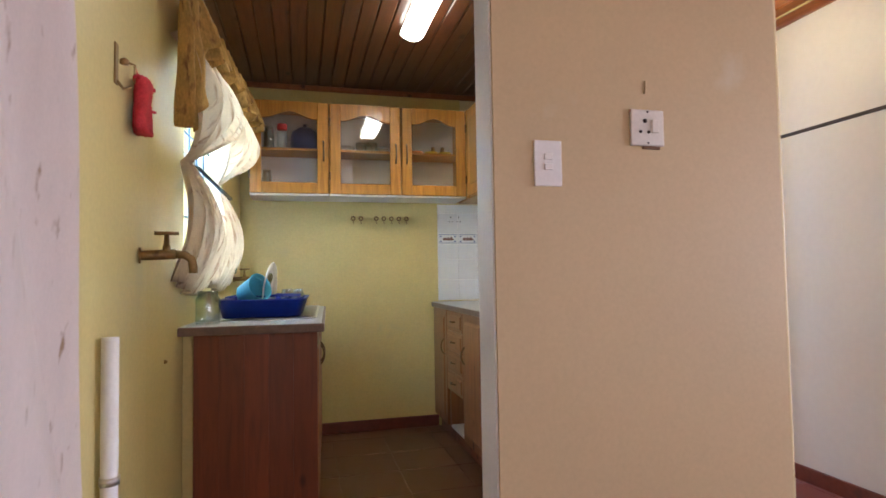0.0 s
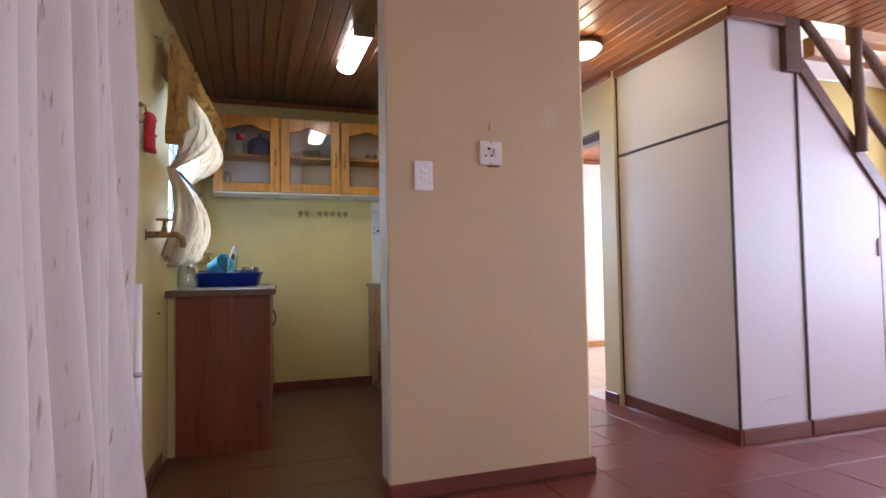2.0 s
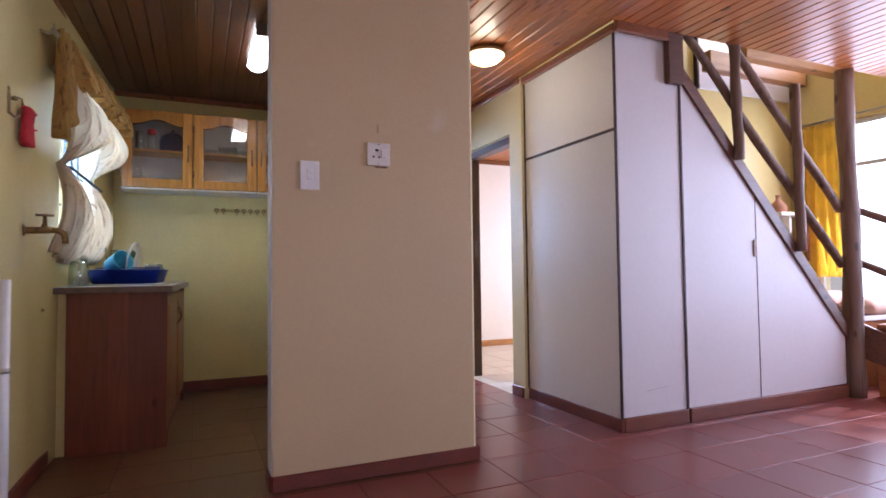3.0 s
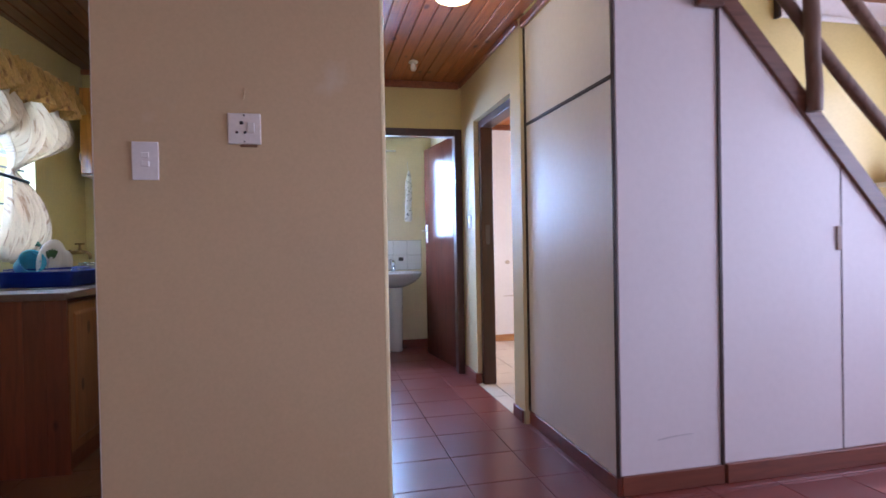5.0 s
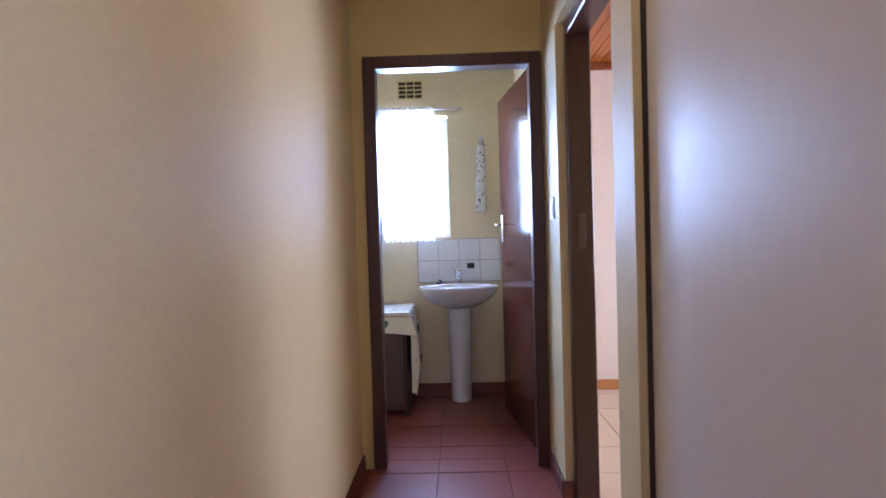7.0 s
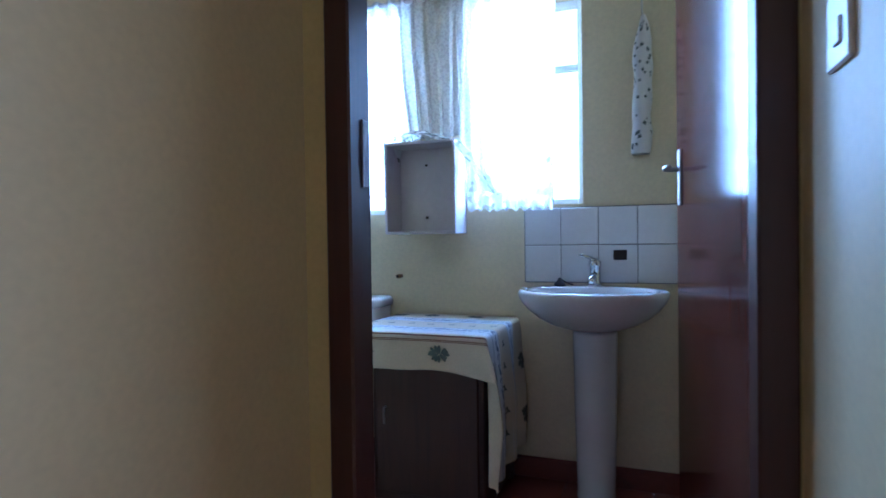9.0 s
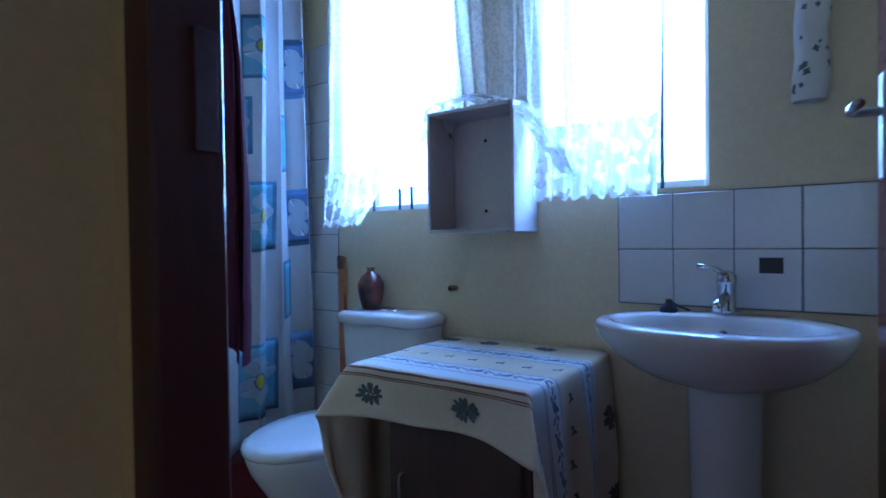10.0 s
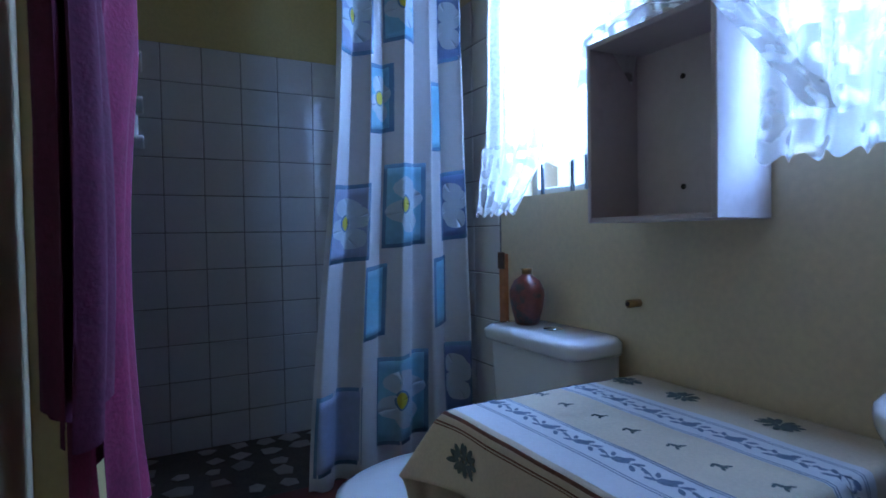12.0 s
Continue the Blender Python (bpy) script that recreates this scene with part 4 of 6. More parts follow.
panel_door(sinkunit, 1.446, 4.055, 4.65, 0.10, 0.85, 1, PINEDOOR, (4.11, 0.70))
sinktop = thing("sink_worktop", (1.2, 4.0, 0.88), "grey laminate worktop with a brown edge and steel sink", "worktop")
part("slab", box((0.925, 3.375, 0.885), (1.487, 4.73, 0.915), 0.006, 2), LAMINATE, sinktop)
part("edge_strip", box((0.926, 3.365, 0.878), (1.49, 3.376, 0.913), 0.003), EDGE, sinktop, "worn brown edge strip")
part("edge_strip", box((1.486, 3.366, 0.878), (1.498, 4.73, 0.913), 0.004), EDGE, sinktop, "worn brown edge strip")
sink = bmesh.new()
def rect_ring(x0, y0, x1, y1, z, r, n=5):
    pts = []
    for cx, cy, a0 in ((x1 - r, y1 - r, 0), (x0 + r, y1 - r, 90), (x0 + r, y0 + r, 180), (x1 - r, y0 + r, 270)):
        pts += [(cx + r * math.cos(radians(a0 + 90 * k / n)), cy + r * math.sin(radians(a0 + 90 * k / n)), z) for k in range(n + 1)]
    return pts
rings(sink, [rect_ring(0.97, 3.62, 1.46, 4.70, 0.9155, 0.04), rect_ring(0.97, 3.62, 1.46, 4.70, 0.921, 0.04), rect_ring(0.985, 3.635, 1.445, 4.685, 0.921, 0.04), rect_ring(0.99, 3.64, 1.44, 4.68, 0.9165, 0.04)])
part("sink", smooth(sink), STEEL, sinktop, "brushed steel draining sink")

BLUETRAY = material("blue_plastic", (0.012, 0.03, 0.26), 0.35, 0.1, 10, 80, 0.02)
rack = thing("dish_rack", (1.22, 3.85, 0.922), "dark blue plastic dish drainer tray on the sink", "dish rack")
tray = bmesh.new()
rings(tray, [rect_ring(1.04, 3.66, 1.385, 4.10, 0.925, 0.03), rect_ring(1.02, 3.64, 1.405, 4.12, 1.0, 0.03), rect_ring(1.012, 3.632, 1.413, 4.128, 1.003, 0.03), rect_ring(1.012, 3.632, 1.413, 4.128, 1.009, 0.03), rect_ring(1.025, 3.645, 1.40, 4.115, 1.008, 0.03), rect_ring(1.045, 3.665, 1.38, 4.095, 0.932, 0.03)])
part("tray", smooth(tray), BLUETRAY, rack)
for k in range(9):
    y = 3.70 + k * 0.045
    part("wire", bar([(1.05, y, 0.94), (1.05, y, 1.02), (1.375, y, 1.02), (1.375, y, 0.94)], 0.003, 6), BLUETRAY, rack)
CHINA = material("white_china", (0.80, 0.79, 0.74), 0.15, 0.03, 20, 60, 0.0, coat=0.5)
GREENLEAF = material("green_glaze", (0.10, 0.17, 0.08), 0.2, 0.2)
def plate(y, z, r, lean):
    bm = lathe([(0.0001, 0), (r * 0.55, 0.0), (r * 0.62, 0.006), (r, 0.016), (r, 0.020), (r * 0.6, 0.012), (0.0001, 0.006)], (0, 0, 0), 32, caps=False)
    bmesh.ops.transform(bm, matrix=pose(1.22, y, z, 90 - lean, 0, 82), verts=bm.verts[:])
    p = thing("plate", (1.22, y, z - r), "white china plate with a green leaf standing in the dish rack", "plate", "plates in the dish rack")
    part("disc", bm, CHINA, p)
    leafs = bmesh.new()
    for k in range(5):
        a = -0.7 + k * 0.35
        c = Vector((math.sin(a) * r * 0.4, math.cos(a) * r * 0.4, 0.0125))
        rings(leafs, [[c + Vector((0.012 * math.cos(b) + 0.02 * math.sin(a) * math.sin(b), 0.024 * math.sin(b), e)) for b in (math.tau * i / 8 for i in range(8))] for e in (0, 0.0012)])
    bmesh.ops.transform(leafs, matrix=pose(1.22, y, z, 90 - lean, 0, 82), verts=leafs.verts[:])
    part("leaf_print", leafs, GREENLEAF, p, "dark green leaf print")
plate(3.80, 1.06, 0.125, -8)
plate(3.87, 1.045, 0.09, -8)
plate(3.93, 1.04, 0.085, -8)
AQUA = material("pale_blue_plastic", (0.10, 0.45, 0.62), 0.3, 0.05, 10, 60, 0.02)
jug = lathe([(0.035, 0), (0.05, 0.02), (0.062, 0.12), (0.066, 0.125), (0.058, 0.118), (0.045, 0.02), (0.0001, 0.012)], (0, 0, 0), 24, caps=False)
bmesh.ops.transform(jug, matrix=pose(1.12, 3.74, 1.02, 0, 68, -40), verts=jug.verts[:])
jugthing = thing("plastic_jug", (1.15, 3.74, 0.99), "pale blue plastic jug lying in the dish rack", "jug")
part("body", jug, AQUA, jugthing)
part("handle", bar([(1.14, 3.72, 1.085), (1.17, 3.71, 1.115), (1.21, 3.70, 1.10), (1.22, 3.71, 1.06)], 0.006, 8), AQUA, jugthing)
JARGLASS = glass_material("jar_glass", (0.86, 0.92, 0.92), 0.04, 0.78)
def jar(name, c, r, h, label, category, group=""):
    return solid(name, lathe([(r * 0.9, 0), (r, 0.01), (r, h * 0.75), (r * 0.8, h * 0.86), (r * 0.82, h), (r * 0.76, h), (r * 0.74, h * 0.86), (r * 0.94, h * 0.74), (r * 0.94, 0.015), (0.0001, 0.012)], c, 20, caps=False), JARGLASS, label, category, group, base=c)
jar("glass_jar", (1.02, 3.47, 0.916), 0.05, 0.14, "empty clear glass jar standing on the worktop", "jar")
for x, y in ((1.30, 4.03), (1.36, 3.98)):
    jar("drinking_glass", (x, y, 0.945), 0.032, 0.10, "clear drinking glass standing in the dish rack", "glass", "glasses in the dish rack")

# upper cabinets
UP0, UP1, UPY = 1.64, 2.262, 4.68
def glass_cabinet(x0, x1, hinge_left, group):
    c = thing("wall_cabinet", ((x0 + x1) / 2, 4.99, UP0), "golden oak wall cabinet with an arched glass door", "wall cabinet", group)
    part("bottom", box((x0, UPY + 0.022, UP0), (x1, 4.988, UP0 + 0.016)), WHITEPAINT, c, "white underside board")
    part("top", box((x0, UPY + 0.022, UP1 - 0.016), (x1, 4.988, UP1)), OAK, c)
    for a in (x0, x1 - 0.016):
        part("side", box((a, UPY + 0.022, UP0 + 0.016), (a + 0.016, 4.988, UP1 - 0.016)), OAK, c)
    part("back", box((x0 + 0.016, 4.976, UP0 + 0.016), (x1 - 0.016, 4.984, UP1 - 0.016)), WHITEPAINT, c)
    part("shelf", box((x0 + 0.016, UPY + 0.05, 1.945), (x1 - 0.016, 4.97, 1.96)), OAK, c)
    d = part("door", box((x0 + 0.003, UPY, UP0 + 0.012), (x0 + 0.075, UPY + 0.02, UP1 - 0.004), 0.004), OAK, c)
    part("stile", box((x1 - 0.075, UPY, UP0 + 0.012), (x1 - 0.003, UPY + 0.02, UP1 - 0.004), 0.004), OAK, d)
    part("rail", box((x0 + 0.075, UPY, UP0 + 0.012), (x1 - 0.075, UPY + 0.02, UP0 + 0.085), 0.004), OAK, d)
    xm, w = (x0 + x1) / 2, (x1 - x0) / 2 - 0.075
    arch = [(x0 + 0.075, UP1 - 0.004), (x0 + 0.075, UP1 - 0.118)]
    arch += [(xm + w * t, UP1 - 0.118 + 0.045 * (0.5 + 0.5 * math.cos(math.pi * t)) ** 1.3) for t in (-0.95 + 0.095 * k for k in range(21))]
    arch += [(x1 - 0.075, UP1 - 0.118), (x1 - 0.075, UP1 - 0.004)]
    part("arched_rail", prism(arch, "y", UPY, UPY + 0.02), OAK, d)
    pane = part("pane", box((x0 + 0.07, UPY + 0.009, UP0 + 0.08), (x1 - 0.07, UPY + 0.012, UP1 - 0.07)), GLASS, d, "clear glass pane")
    pane.visible_shadow = False
    hx = x1 - 0.035 if hinge_left else x0 + 0.035
    d_handle("handle", (hx, UPY, 1.935), (0, 0, 1), (0, -1, 0), 0.13, d, 0.006)
    for z in (UP0 + 0.13, UP1 - 0.13):
        a = x0 - 0.004 if hinge_left else x1 - 0.008
        part("hinge", box((a, UPY - 0.006, z - 0.028), (a + 0.012, UPY, z + 0.028), 0.002), HANDLE, d, "dark hinge")
    return c
glass_cabinet(1.10, 1.602, True, "wall cabinets on the back wall")
glass_cabinet(1.606, 2.086, True, "wall cabinets on the back wall")
glass_cabinet(2.09, 2.55, False, "wall cabinets on the back wall")
sidecab = thing("corner_wall_cabinet", (2.7, 4.5, UP0), "golden oak wall cabinet on the side wall", "wall cabinet")
part("body", box((2.575, 3.7, UP0), (2.874, 4.988, UP1), 0.003), OAK, sidecab)
sd = part("door", box((2.553, 4.20, UP0 + 0.01), (2.574, 4.66, UP1 - 0.004), 0.004), OAK, sidecab)
part("raised_panel", box((2.547, 4.27, UP0 + 0.08), (2.553, 4.59, UP1 - 0.08), 0.004), OAK, sd)
part("corner_post", box((2.552, 4.66, UP0), (2.575, 4.70, UP1), 0.003), OAK, sidecab)
REDCAP = material("red_plastic", (0.5, 0.03, 0.03), 0.35, 0.1)
NAVY = material("dark_blue_enamel", (0.02, 0.03, 0.09), 0.3, 0.1)
bottle = thing("jar_with_lid", (1.30, 4.83, 1.96), "glass jar with a red lid on the cabinet shelf", "jar")
part("body", lathe([(0.03, 0), (0.036, 0.01), (0.036, 0.12), (0.028, 0.145), (0.0001, 0.146)], (1.30, 4.83, 1.96), 18, caps=False), JARGLASS, bottle)
part("lid", lathe([(0.032, 0), (0.034, 0.004), (0.034, 0.035), (0.028, 0.042)], (1.30, 4.83, 2.10), 18), REDCAP, bottle, "red plastic lid")
jar("storage_jar", (1.215, 4.83, 1.96), 0.035, 0.16, "clear glass jar on the cabinet shelf", "jar")
solid("kettle_pot", lathe([(0.07, 0), (0.095, 0.02), (0.10, 0.08), (0.085, 0.13), (0.04, 0.16), (0.012, 0.165), (0.015, 0.185)], (1.45, 4.83, 1.96), 24), NAVY, "dark blue enamel pot on the cabinet shelf", "pot", base=(1.45, 4.83, 1.96))
solid("bowl", lathe([(0.04, 0), (0.06, 0.01), (0.11, 0.055), (0.11, 0.06), (0.05, 0.015), (0.0001, 0.012)], (1.42, 4.82, UP0 + 0.017), 24, caps=False), material("blue_glass", (0.10, 0.16, 0.32), 0.15, 0.1), "blue bowl in the wall cabinet", "bowl", base=(1.42, 4.82, UP0 + 0.017))
jar("tall_glass", (1.20, 4.84, UP0 + 0.017), 0.034, 0.17, "tall clear glass in the wall cabinet", "glass")
for k in range(3):
    solid("saucer", lathe([(0.03, 0), (0.085, 0.008), (0.085, 0.011), (0.03, 0.004)], (1.85, 4.82, UP0 + 0.017 + 0.012 * k), 24), CHINA, "white saucer stacked in the wall cabinet", "saucer", "saucers in a stack", base=(1.85, 4.82, UP0 + 0.017 + 0.012 * k))
for x, r, h in ((1.73, 0.06, 0.04), (1.83, 0.04, 0.07), (1.90, 0.045, 0.075), (1.98, 0.05, 0.05)):
    solid("glass_bowl", lathe([(r * 0.6, 0), (r * 0.9, 0.01), (r, h), (r * 0.94, h), (r * 0.8, 0.014), (0.0001, 0.01)], (x, 4.83, 1.96), 20, caps=False), JARGLASS, "clear glass bowl on the cabinet shelf", "bowl", "bowls on the cabinet shelf", base=(x, 4.83, 1.96))
ORANGEPL = material("orange_plastic", (0.6, 0.18, 0.03), 0.4, 0.1)
YELLOWPL = material("yellow_plastic", (0.65, 0.48, 0.04), 0.4, 0.1)
for x, m, w in ((2.22, ORANGEPL, "orange"), (2.33, YELLOWPL, "yellow"), (2.43, YELLOWPL, "yellow")):
    solid("small_dish", lathe([(0.03, 0), (0.05, 0.02), (0.05, 0.024), (0.028, 0.006)], (x, 4.82, 1.96), 18), m, w + " plastic dish on the cabinet shelf", "dish", "dishes on the cabinet shelf", base=(x, 4.82, 1.96))
for x in (2.36, 2.43):
    solid("salt_shaker", lathe([(0.016, 0), (0.018, 0.05), (0.015, 0.055), (0.015, 0.075), (0.008, 0.08)], (x, 4.88, 1.96), 14), BRASS, "small shaker with a metal top on the shelf", "shaker", "shakers on the cabinet shelf", base=(x, 4.88, 1.96))

# hooks
hooks = thing("hook_rail", (1.98, 4.985, 1.49), "row of small brass cup hooks on the yellow wall", "hook rail")
for k in range(8):
    if k == 2:
        continue
    x = 1.785 + k * 0.0555
    eye = [(x + 0.013 * math.cos(a), 4.978, 1.52 + 0.013 * math.sin(a)) for a in (math.tau * i / 12 for i in range(13))]
    h = part("hook", bar(eye, 0.0055, 6), BRASS, hooks)
    part("stem", bar([(x, 4.979, 1.507), (x, 4.976, 1.488), (x + 0.004, 4.966, 1.483)], 0.003, 6), BRASS, h)
part("backing", box((1.82, 4.983, 1.513), (2.16, 4.989, 1.527), 0.001), YELLOW, hooks)
socket(2.475, 2.61, 1.45, 1.58, 4.985, ((0.26, 0.66, 0.005), (0.18, 0.4, 0.004), (0.34, 0.4, 0.004), (0.72, 0.66, 0.005), (0.64, 0.4, 0.004), (0.8, 0.4, 0.004)), "white double wall socket above the worktop")
WHITETILE = material("white_wall_tile", (0.72, 0.72, 0.73), 0.18, 0.03, 8, 60, 0.02, each=0.03, coat=0.3)
TILEGROUT = material("grey_tile_grout", (0.22, 0.22, 0.23), 0.9, 0.2, 20, 90, 0.1)
splash = setting("splashback", box((2.41, 4.981, 0.915), (2.874, 4.9895, 1.63)), WHITEPAINT, "white tiled splashback behind the worktop", "tiles")
DARKPRINT = material("brown_border_print", (0.16, 0.07, 0.05), 0.3, 0.2)
BLUEPRINT = material("blue_border_print", (0.12, 0.17, 0.34), 0.3, 0.2)
for row in range(5):
    z0 = 0.92 + row * 0.152 if row < 3 else (1.335 if row == 3 else 1.415)
    z1 = z0 + 0.148 if row < 2 else (1.33 if row == 2 else (1.411 if row == 3 else 1.56))
    for col in range(3):
        x0 = 2.412 + col * 0.153
        t = part("tile", box((x0, 4.974, z0), (x0 + 0.150, 4.981, z1), 0.002), WHITETILE, splash)
        if row == 3:
            for s in (0.006, 0.068):
                part("border_line", box((x0 + 0.004, 4.9735, z0 + s), (x0 + 0.146, 4.9745, z0 + s + 0.004)), BLUEPRINT, t)
            for s in (0.014, 0.05):
                for e in (0.012, 0.122):
                    part("corner_mark", box((x0 + e, 4.9735, z0 + s), (x0 + e + 0.014, 4.9745, z0 + s + 0.01)), BLUEPRINT, t)
            for k in range(3):
                part("fruit_print", lathe([(0.0001, 0), (0.011 + 0.003 * k, 0.003), (0.013 + 0.003 * k, 0.010), (0.007, 0.02), (0.0001, 0.024 + 0.004 * k)], (x0 + 0.05 + 0.025 * k, 4.974, z0 + 0.025), 8, 1.2, 0.05, caps=False), DARKPRINT, t)

# right counter
base_r = thing("drawer_cabinet", (2.62, 4.42, 0), "brown pine base cabinet with a stack of four drawers", "kitchen cabinet", "base cabinets")
part("carcass", box((2.392, 4.235, 0.335), (2.87, 4.61, 0.872)), PINEDOOR, base_r)
for y0, y1 in ((4.235, 4.25), (4.595, 4.61)):
    part("side", box((2.392, y0, 0.09), (2.87, y1, 0.335)), PINEDOOR, base_r)
part("back", box((2.85, 4.25, 0.09), (2.87, 4.595, 0.335)), WHITEPAINT, base_r)
part("floor_board", box((2.392, 4.25, 0.09), (2.85, 4.595, 0.106)), WHITEPAINT, base_r)
for k in range(4):
    panel_door(base_r, 2.391, 4.238, 4.607, 0.345 + k * 0.1315, 0.345 + k * 0.1315 + 0.127, -1, PINEDOOR, (4.42, 0.41 + k * 0.1315), True)
part("kick_board", box((2.42, 4.235, 0), (2.44, 4.61, 0.09)), SKIRTWOOD, base_r)
for y0, y1, hy, word in ((4.613, 4.985, 4.66, "narrow"), (3.82, 4.232, 4.17, "wide"), (3.40, 3.817, 3.46, "wide")):
    u = thing("base_cabinet", (2.62, (y0 + y1) / 2, 0), word + " brown pine base cabinet with a panelled door", "kitchen cabinet", "base cabinets")
    part("carcass", box((2.392, y0, 0.09), (2.87, y1, 0.872)), PINEDOOR, u)
    panel_door(u, 2.391, y0 + 0.003, y1 - 0.003, 0.10, 0.868, -1, PINEDOOR, (hy, 0.62))
    part("kick_board", box((2.42, y0, 0), (2.44, y1, 0.09)), SKIRTWOOD, u)
righttop = thing("worktop", (2.6, 4.2, 0.875), "grey laminate worktop with a brown edge", "worktop")
part("slab", box((2.36, 3.40, 0.878), (2.874, 4.973, 0.908), 0.006, 2), LAMINATE, righttop)
part("edge_strip", box((2.352, 3.40, 0.874), (2.361, 4.973, 0.905), 0.003), EDGE, righttop)

# kitchen window and its curtain
kwin = window("window_1", "x", 0.79, 3.46, 4.30, 1.14, 2.02, (3.88,), (1.72,), FRAMEMETAL, "white steel kitchen window with bars")
BARMETAL = material("dark_burglar_bar", (0.05, 0.07, 0.10), 0.5, 0.1, metal=0.5)
bars = thing("burglar_bars", (0.85, 3.88, 1.14), "dark steel burglar bars inside the kitchen window", "bars")
for k in range(5):
    part("bar", bar([(0.85, 3.56 + k * 0.16, 1.14), (0.85, 3.56 + k * 0.16, 2.02)], 0.006, 8), BARMETAL, bars)
for z in (1.4, 1.62, 1.80):
    part("bar", bar([(0.858, 3.46, z), (0.858, 4.30, z)], 0.005, 8), BARMETAL, bars)
KCLOTH = material("striped_cream_cloth", (0.72, 0.62, 0.48), 0.85, 0.12, 8, 150, 0.1, second=(0.44, 0.30, 0.20), second_at=0.56, stretch=(1, 6, 0.5), through_light=0.5)
GOLDCLOTH = material("gold_patterned_cloth", (0.62, 0.40, 0.12), 0.7, 0.25, 14, 120, 0.25, second=(0.30, 0.16, 0.06), second_at=0.56, stretch=(1, 2.5, 0.5), through_light=0.35)
kcurt = thing("kitchen_curtain", (1.0, 3.8, 1.10), "tied cream striped kitchen curtain with a gold frilled valance", "curtain")
TURN_K = pose(0.925, 3.0, 0) @ pose(0, 0, 0, 0, 0, -2.6) @ pose(-0.925, -3.0, 0)
def tied(y_out, y_in, y_tie, seed):
    """One curtain half that is gathered at a tie and puffs out above and below it."""
    def fn(u, v):
        z = 2.06 - 0.96 * v
        if v < 0.50:
            k = math.sin(v / 0.50 * math.pi / 2) ** 6
        else:
            k = 1 - 0.58 * math.sin((v - 0.50) / 0.50 * math.pi / 2) ** 0.7
        w0, w1 = y_out + (y_tie - 0.02 - y_out) * k, y_in + (y_tie + 0.02 - y_in) * k
        puff = 0.17 * math.sin(min(1, v / 0.5) * math.pi) ** 0.8 * (1 if v < 0.5 else 0) + (0.11 * math.sin((v - 0.5) / 0.5 * math.pi) if v >= 0.5 else 0)
        fold = math.sin(u * 44 + seed + 3 * v + 2 * noise.noise((u * 4, v * 2, seed))) * (0.03 - 0.014 * k) + 0.01 * noise.noise((u * 7, v * 6, seed))
        return (0.95 + puff * (0.45 + 0.55 * math.sin(u * math.pi)) + fold, w0 + (w1 - w0) * u, z - 0.10 * (1 - k) * v * math.sin(u * math.pi) + 0.02 * noise.noise((u * 5, v * 5, seed + 3)))
    return fn
part("drape", sheet(tied(3.18, 3.98, 3.38, 1.0), 80, 44, 0.0015), KCLOTH, kcurt, "cream striped drape")
part("drape", sheet(tied(3.66, 4.58, 3.98, 4.0), 80, 44, 0.0015), KCLOTH, kcurt, "cream striped drape")
def valance(u, v):
    """A frill gathered on the rod, with a long tail at its near end."""
    tail = max(0.0, 1 - u / 0.10)
    pleat = math.sin(u * 118 + 1.5 * math.sin(u * 31) + 0.8 * v)
    drop = 0.23 + 0.36 * tail ** 0.8 + 0.03 * math.sin(u * 37)
    return (1.0 + 0.05 * u + pleat * (0.018 + 0.03 * v) + 0.05 * v * (1 - tail) + 0.012 * noise.noise((u * 22, v * 4, 2)),
            3.12 + 1.44 * u + 0.012 * math.cos(u * 118), 2.225 - drop * v + 0.012 * pleat * v + 0.03 * max(0.0, 0.12 - v) * math.sin(u * 160))
part("valance", sheet(valance, 240, 14, 0.0015), GOLDCLOTH, kcurt, "gold and brown frilled valance")
part("rod", bar([(0.99, 3.06, 2.185), (0.99, 4.52, 2.185)], 0.011, 10), STEEL, kcurt)
part("bracket", bar([(0.925, 3.09, 2.19), (0.96, 3.09, 2.175), (0.99, 3.09, 2.19), (0.985, 3.085, 2.225)], 0.006, 8), STEEL, kcurt, "metal rod bracket")
part("bracket", bar([(0.925, 4.48, 2.19), (0.99, 4.48, 2.185)], 0.006, 8), STEEL, kcurt, "metal rod bracket")
part("tie", bar([(0.94, 3.42, 1.585), (0.985, 3.46, 1.57), (1.0, 3.75, 1.545), (1.02, 4.03, 1.52), (0.98, 4.08, 1.535)], 0.009, 8), BARMETAL, kcurt, "dark blue tie cord")
GREENCLOTH = material("green_knot_cloth", (0.08, 0.22, 0.16), 0.8, 0.2)
part("knot", bar([(1.0, 4.02, 1.18), (1.03, 4.10, 1.155), (1.01, 4.18, 1.19), (1.03, 4.06, 1.16), (1.02, 4.15, 1.14)], 0.012, 8), GREENCLOTH, kcurt, "green knotted cord")

# the window side of the kitchen runs a little out of square
KITCHEN_SIDE = ("sink_cabinet", "sink_worktop", "dish_rack", "plate", "plastic_jug", "glass_jar", "drinking_glass", "window_1", "burglar_bars", "kitchen_curtain", "sink_tap")
for ob in [o for o in scene.collection.objects if not o.parent and o.name.split(".")[0] in KITCHEN_SIDE]:
    ob.matrix_basis = TURN_K @ ob.matrix_basis

